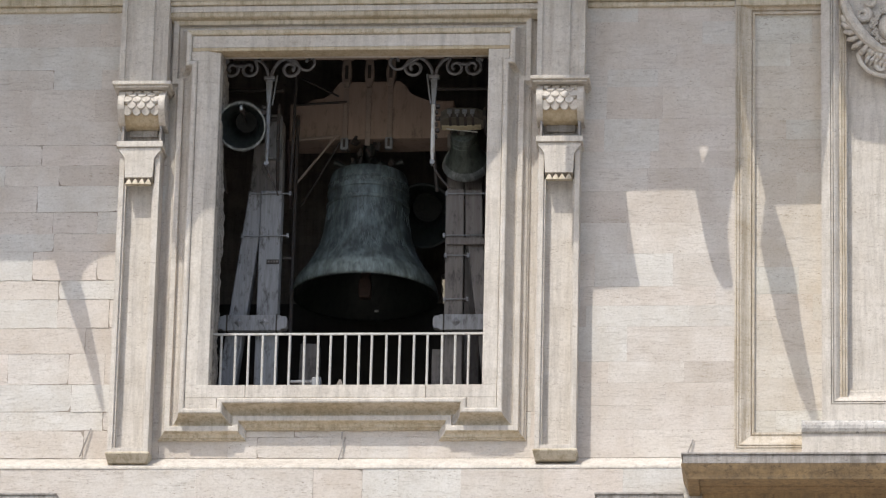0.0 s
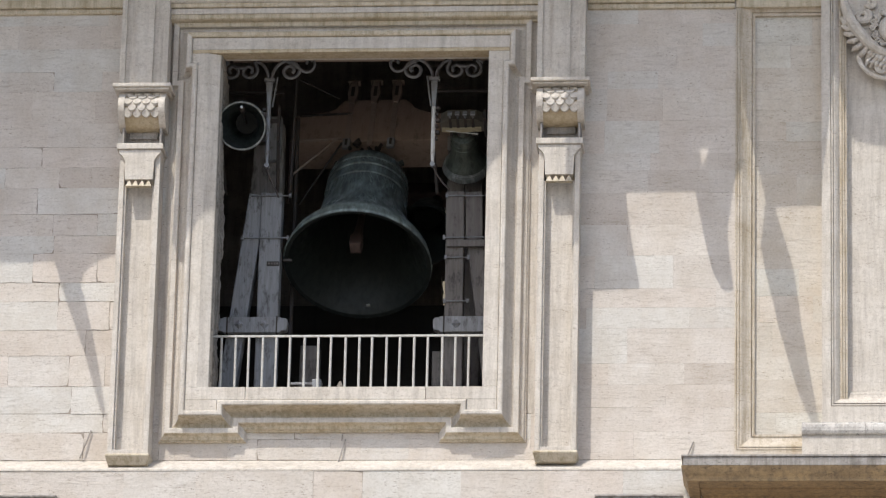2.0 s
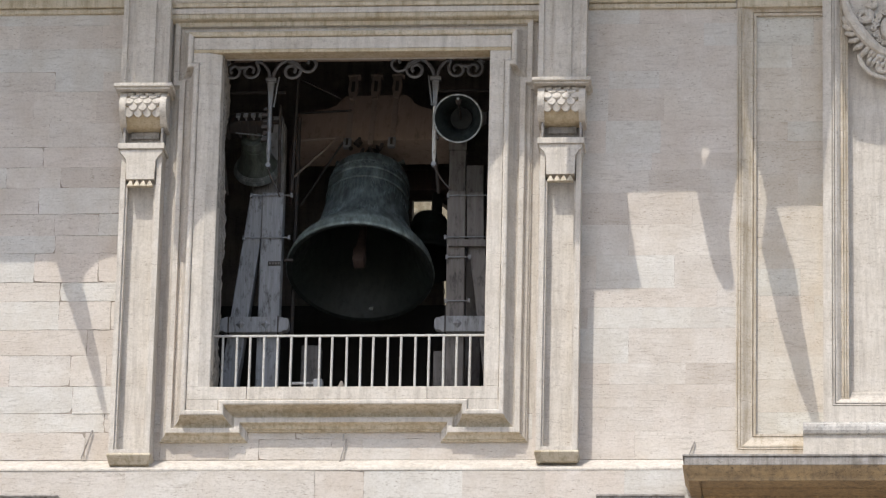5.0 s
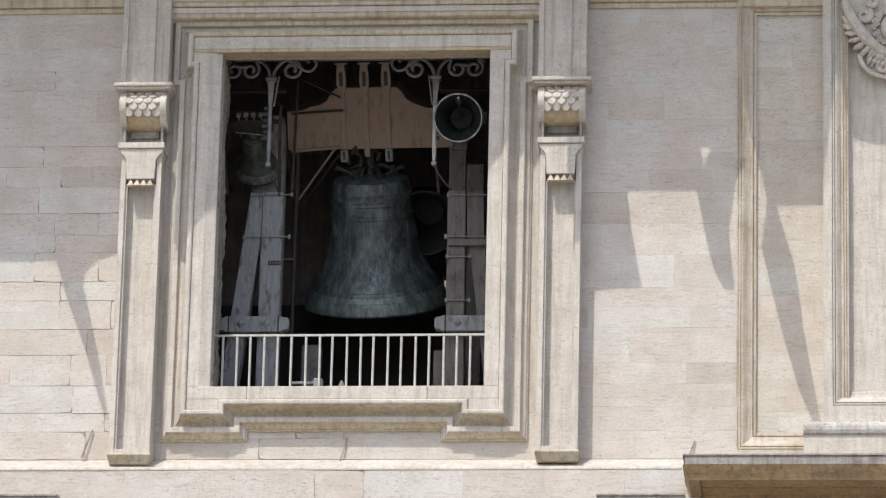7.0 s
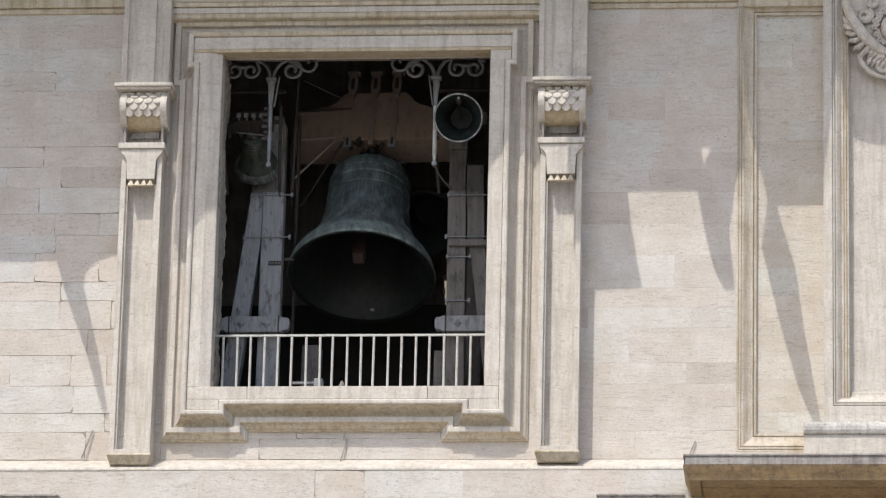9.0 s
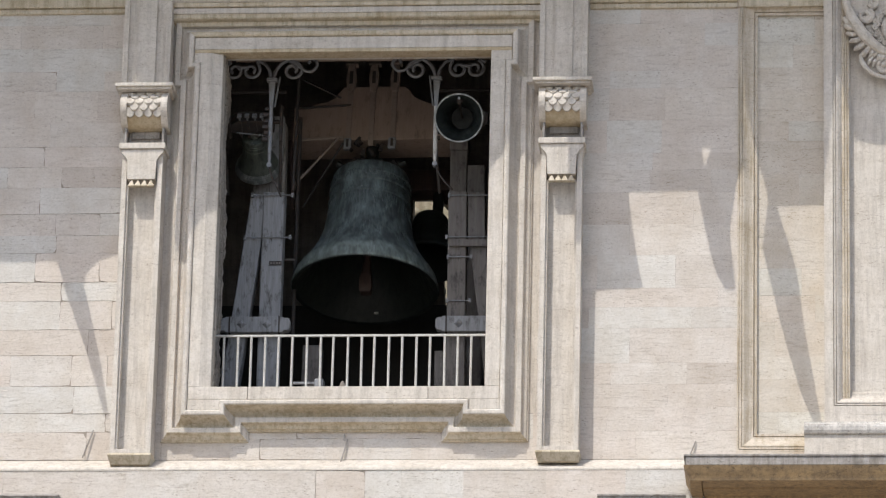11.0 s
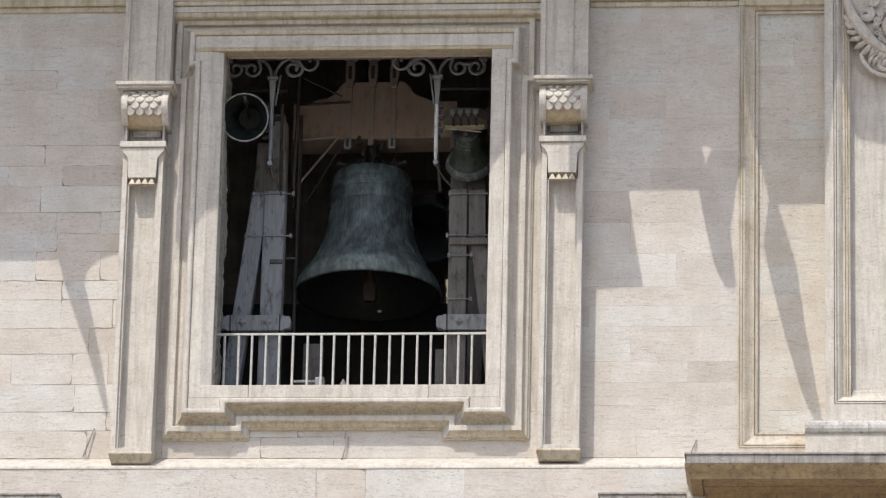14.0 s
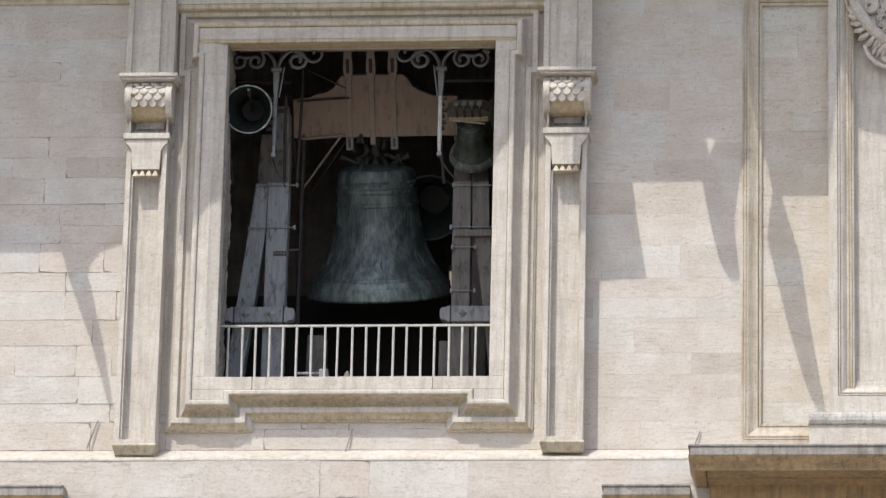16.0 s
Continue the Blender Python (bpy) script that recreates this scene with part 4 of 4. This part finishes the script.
def bell_carriers():
    """Iron side frames that carry the small bells."""
    for x, s in ((-1.765, 1), (1.60, -1)):
        c = thing("bell_carrier", (x, 1.3, 0), "dark iron side frames carrying a small bell", "iron frame", "small bell carriers")
        for e in (-0.46, 0.46):
            part("plate", box(bmesh.new(), e - 0.02, e + 0.02, -0.06, 0.06, 1.75, 2.35, 0.008), IRON_DARK, c)
            part("stay", beam(bmesh.new(), (e, 0.0, 1.8), (e * 0.9, 0.5, 1.05), 0.05, 0.05), IRON_DARK, c)
        part("cross_bar", beam(bmesh.new(), (-0.46, 0.08, 2.62), (0.52, 0.08, 2.62), 0.05, 0.05), IRON_DARK, c)


# ---- the room ----
def room():
    w = tagged(new("wall_inner"), "sooty inner walls of the bell chamber", "wall", kind="structure")
    bm = bmesh.new()
    box(bm, -3.6, -3.3, 0.55, 5.4, -3.2, 4.6)
    box(bm, 3.3, 3.6, 0.55, 5.4, -3.2, 4.6)
    # back wall with an opening
    x0, x1, z0, z1 = 0.44, 1.27, 1.52, 2.14
    box(bm, -3.3, x0, 5.1, 5.4, -3.2, 4.6)
    box(bm, x1, 3.3, 5.1, 5.4, -3.2, 4.6)
    box(bm, x0, 0.97, 5.1, 5.4, -3.2, z0)
    box(bm, 1.16, x1, 5.1, 5.4, -3.2, z0)
    box(bm, 0.97, 1.16, 5.1, 5.4, -3.2, 0.24)
    box(bm, 0.97, 1.16, 5.1, 5.4, 0.76, z0)
    box(bm, x0, x1, 5.1, 5.4, z1, 4.6)
    # broken edges of the opening: a slanting fallen lintel and loose stones
    prism(bm, [(0.74, 2.16), (0.93, 2.02), (1.02, 1.93), (1.10, 1.88), (1.30, 1.80), (1.30, 1.88), (1.06, 2.02), (0.86, 2.11)], 5.02, 5.3)
    prism(bm, [(0.42, 1.50), (0.42, 1.66), (0.50, 1.68), (0.52, 1.60), (0.64, 1.62), (0.66, 1.72), (0.70, 1.71), (0.72, 1.60), (0.90, 1.57), (0.95, 1.61), (1.04, 1.55), (1.30, 1.58), (1.30, 1.50)], 5.02, 5.3)
    prism(bm, [(1.00, 0.20), (1.00, 0.38), (0.985, 0.45), (1.0, 0.55), (0.95, 0.58), (0.95, 0.20)], 5.02, 5.3)
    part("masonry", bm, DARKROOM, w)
    # black sheet added over the low back wall, and a black floor, for the gloom
    part("dado", box(bmesh.new(), -3.3, 3.3, 4.95, 5.098, -3.2, 0.2), SHADE_BLACK, w, "black sheet holding the shade of the lower wall")
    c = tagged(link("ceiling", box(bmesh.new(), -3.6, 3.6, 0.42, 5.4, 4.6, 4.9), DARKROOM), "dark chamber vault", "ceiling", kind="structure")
    f = tagged(link("floor", box(bmesh.new(), -3.6, 3.6, 0.5, 5.4, -3.5, -3.2), SHADE_BLACK), "chamber floor with the gloom in its black colour", "floor", kind="structure")
    # a sunlit stone wall in the court behind
    r = tagged(new("wall_court"), "sunlit yellowish carved stone wall seen behind the bells", "wall", kind="structure")
    bm = box(bmesh.new(), -6, 8, 10.0, 10.4, -6, 8)
    rng = random.Random(8)
    part("masonry", bm, GOLD, r)
    for i in range(26):
        x, z = rng.uniform(-0.4, 2.0), rng.uniform(1.0, 4.6)
        bm = bmesh.new()
        bmesh.ops.create_icosphere(bm, subdivisions=2, radius=rng.uniform(0.10, 0.24), matrix=Matrix.Translation((x, 9.98, z)) @ Matrix.Diagonal((1.4, 0.6, 0.7, 1)))
        part("boss", bm, GOLD, r, smooth=True)


def relief():
    whole = bmesh.new()
    def tubes(pts, w, taper=None):
        tube(whole, pts, w, 8, taper)
    def spiral(x, z, r, a0, turns, hand, w):
        n = 22
        tubes([(x + r * (1 - 0.78 * i / n) * math.cos(radians(a0) + hand * 2 * math.pi * turns * i / n), -0.08, z + r * (1 - 0.78 * i / n) * math.sin(radians(a0) + hand * 2 * math.pi * turns * i / n)) for i in range(n + 1)], w)
    spiral(7.90, 3.25, 0.12, 60, 1.6, -1, 0.04)
    spiral(8.17, 2.39, 0.08, 100, 1.5, 1, 0.032)
    spiral(8.02, 3.47, 0.08, 200, 1.4, 1, 0.036)
    prism(whole, [(7.62, 3.9), (7.66, 3.1), (7.80, 2.66), (7.88, 2.42), (8.06, 2.26), (8.7, 2.16), (8.7, 3.9)], -0.03, 0.0, 0.02)
    # border roll, smooth upper edge of the wing, and its long feathers
    tubes([(7.82, -0.09, 2.60), (7.84, -0.10, 2.50), (7.89, -0.10, 2.41), (7.97, -0.10, 2.32), (8.07, -0.10, 2.26), (8.22, -0.10, 2.22), (8.6, -0.10, 2.22)], 0.035)
    tubes([(7.58, -0.08, 3.62), (7.62, -0.12, 3.40), (7.70, -0.15, 3.18), (7.82, -0.18, 2.98), (7.96, -0.18, 2.80), (8.14, -0.16, 2.66), (8.4, -0.12, 2.56)], 0.08, [0.05, 0.07, 0.085, 0.09, 0.085, 0.07, 0.05])
    rng = random.Random(4)
    for i in range(6):
        k = i / 5
        p = Vector((7.72 + 0.26 * k, -0.10 - 0.012 * i, 3.08 - 0.34 * k))
        q = Vector((7.55 + 0.27 * k * k, -0.05, 3.24 - 0.68 * k))
        m = p.lerp(q, 0.5) + Vector((-0.01, -0.05, -0.03))
        tubes([p, m, p.lerp(q, 0.85) + Vector((0, -0.03, 0)), q], 0.04, [0.03, 0.045, 0.036, 0.008])
    for i in range(7):
        k = i / 6
        p = Vector((7.98 + 0.34 * k, -0.13, 2.72 - 0.16 * k))
        q = Vector((7.87 + 0.36 * k, -0.06, 2.60 - 0.20 * k - 0.03 * (i % 2)))
        tubes([p, p.lerp(q, 0.5) + Vector((0.01, -0.05, 0)), q], 0.034, [0.026, 0.038, 0.014])
    for i in range(6):
        k = i / 5
        p = Vector((8.00 + 0.34 * k, -0.10, 2.56 - 0.10 * k))
        q = p + Vector((-0.07, 0.03, -0.13))
        tubes([p, p.lerp(q, 0.5) + Vector((0, -0.04, 0)), q], 0.03, [0.022, 0.034, 0.012])
    # curls round a plain boss
    for i in range(22):
        b = radians(60 + i * 11.5 + rng.uniform(-4, 4))
        ring = 1.0 + 0.16 * (i % 2)
        spiral(8.27 + 0.19 * ring * math.cos(b), 3.07 + 0.24 * ring * math.sin(b), 0.042, rng.uniform(0, 360), 1.2, rng.choice((-1, 1)), 0.02)
    made = bmesh.new()
    bmesh.ops.create_icosphere(made, subdivisions=3, radius=0.17, matrix=Matrix.Translation((8.29, -0.13, 3.02)) @ Matrix.Diagonal((0.9, 0.8, 1.2, 1)))
    merge(whole, made)
    tagged(link("stone_relief", whole, TRIM, smooth=True), "carved pale stone relief with wings and curls on the niche", "relief")


def small_details():
    # a plant stub on the sill, bits behind the rail
    s = thing("sill_stub", (0.0, 0, 0), "small weathered stone stub on the sill", "stone")
    bm = bmesh.new()
    bmesh.ops.create_cone(bm, cap_ends=True, segments=7, radius1=0.06, radius2=0.015, depth=0.10, matrix=Matrix.Translation((-0.03, -0.26, -2.705)))
    part("stub", bm, ROUGH, s)
    for x, z, l, lean in ((0.05, -3.50, 0.45, -14), (0.0, -3.42, 0.12, 0), (-3.85, -3.35, 0.48, -18), (5.32, -3.55, 0.36, -20), (-1.25, -3.85, 0.2, 25)):
        n = thing("wall_pin", (x, 0, z), "thin rusty iron pin standing from the wall", "iron pin", "iron pins")
        part("pin", beam(bmesh.new(), (0, -0.03, 0), (-math.sin(radians(lean)) * -l, -0.07, -l * math.cos(radians(lean))), 0.02, 0.02, 0.004), SLAB, n)
    for x in (-0.53, 2.02):
        b = thing("stone_lump" if x > 0 else "grey_case", (x, 0.40, -2.71), "pale box-like object standing behind the railing", "box")
        if x > 0:
            part("lump", prism(bmesh.new(), [(-0.12, 0), (0.12, 0), (0.12, 0.2), (0.05, 0.12), (-0.12, 0.06)], -0.1, 0.1, 0.01), TRIM, b)
        else:
            part("case", box(bmesh.new(), -0.34, 0.0, -0.02, 0.02, 0.20, 0.24, 0.008), IRON_GREY, b)
            part("head", box(bmesh.new(), 0.0, 0.14, -0.1, 0.1, 0.0, 0.27, 0.02), IRON_GREY, b)


# ---- single wall stones ----
def ashlar(wall):
    """Every stone is an object of its own; a few shared shapes are scaled by their length and height."""
    rng = random.Random(21)
    tight, worn, warm = [], [], []
    for v in range(20):
        pts = []
        rub = 1.5 if 8 <= v < 16 else 0.3
        for (ax, az), (bx, bz) in (((-0.5, -0.5), (0.5, -0.5)), ((0.5, -0.5), (0.5, 0.5)), ((0.5, 0.5), (-0.5, 0.5)), ((-0.5, 0.5), (-0.5, -0.5))):
            n = 7 if az == bz else 4
            for i in range(n):
                k = i / n
                x, z = ax + (bx - ax) * k, az + (bz - az) * k
                chip = rub * rng.choice((0.0, 0.0, 0.0, 0.0005, 0.001, 0.002, 0.006, 0.009)) * (2.2 if i == 0 else 1.0)
                pts.append((x - math.copysign(chip * 0.8, x) * (abs(x) > 0.49), z - math.copysign(chip * 1.8, z) * (abs(z) > 0.49)))
        bm = prism(bmesh.new(), pts, 0.0, 0.055)
        bmesh.ops.recalc_face_normals(bm, faces=bm.faces)
        me = bpy.data.meshes.new("stone_block")
        bm.to_mesh(me)
        bm.free()
        me.materials.append(STONE if v < 16 else WARM)
        (tight if v < 8 else worn if v < 16 else warm).append(me)
    def field(x0, x1, z0, z1, y, hmin=0.30, hmax=0.56, shapes=tight, proud=0.0012, longest=1.5):
        z = z0
        while z < z1 - 0.05:
            h = min(rng.uniform(hmin, hmax), z1 - z)
            if z1 - z - h < 0.2:
                h = z1 - z
            x = x0 - rng.uniform(0, 0.6)
            while x < x1:
                w = rng.uniform(0.45, longest)
                a, b = max(x, x0), min(x + w, x1)
                if x1 - b < 0.25:
                    b = x1
                if b - a > 0.05:
                    o = new("stone_block", rng.choice(shapes))
                    o.parent = wall
                    g = rng.choice((0.0, 0.0, 0.0, 0.0005, 0.001, 0.004 if shapes is worn else 0.001))
                    o.location = ((a + b) / 2, y + rng.uniform(-proud, proud), z + h / 2)
                    o.scale = (b - a - g, 1, h - g)
                x = b if b < x1 else x1 + 1
            z += h
    field(-6.0, -2.80, -3.82, 0.9, 0.0, 0.28, 0.52, worn, 0.007, 2.2)
    field(-6.0, -2.80, 0.9, 4.0, 0.0, 0.30, 0.56, tight + worn[:3], 0.003)
    field(2.86, 5.94, -3.82, 4.0, 0.0, 0.25, 0.56, longest=1.9)
    field(-2.80, 2.86, -3.82, -3.10, 0.0, 0.3, 0.36, tight + worn[:2], 0.003)
    field(6.19, 7.37, -3.44, 3.34, 0.11, shapes=warm)
    wall = LOWER
    field(-6.0, 8.6, -5.2, -4.087, -0.353, 0.42, 0.55, tight + worn[:3], 0.004, 1.9)


# ---- build ----
SCALE = scale_mesh()
WALL, LOWER = facade_core()
window_frame()
jamb_depth()
panels()
lower_cornices()
overhead()
room()
tagged(link("ground", box(bmesh.new(), -400, 400, -600, 400, -25.6, -25.33), PAVING), "grey paved square far below", "ground", kind="structure")
pilaster(-3.22, -0.03)
pilaster(3.26, 0.005)
bell_frame()
bell_carriers()
BIG = big_bell()
SMALL_L = small_bell("small_bell", SMALL_L_AT, "small pale bronze bell swinging on a dark grey headstock", IRON_DARK, 1)
SMALL_R = small_bell("small_bell", SMALL_R_AT, "small dark bronze bell swinging on an ochre headstock", YELLOW, -1)
REAR = rear_bell()
scroll_bracket(-1.40, 1)
scroll_bracket(1.20, -1)
railing()
relief()
small_details()
ashlar(WALL)


def motions():
    def swing(ob, at, mean, amount, period, peak, turn=0.0, lead=0.0):
        rows = []
        for i in range(81):
            t = i * 0.2
            early = lead * math.exp(-((t - 8.2) / 2.2) ** 2)
            a = mean + amount * math.cos(2 * math.pi * (t + early - peak) / period)
            rows.append((t, pose(*at, -a, 0, turn)))
        walk(ob, rows)
    swing(BIG, BIG_AT, 2.8, 32.5, 3.11, 2.325, -1.9, 0.035)
    swing(BIG.children[[c.name.split(".")[0] for c in BIG.children].index("clapper")], CLAP_BIG, -4, 23, 3.11, 2.42)
    for bell, at, period, peak in ((SMALL_L, SMALL_L_AT, 2.022, 1.87), (SMALL_R, SMALL_R_AT, 2.003, 0.928)):
        swing(bell, at, 3, 69, period, peak)
        swing(bell.children[[c.name.split(".")[0] for c in bell.children].index("clapper")], CLAP_SMALL, 0, 30, period, peak)
    swing(REAR, REAR_AT, 0, 62, 2.3, 2.25)


motions()
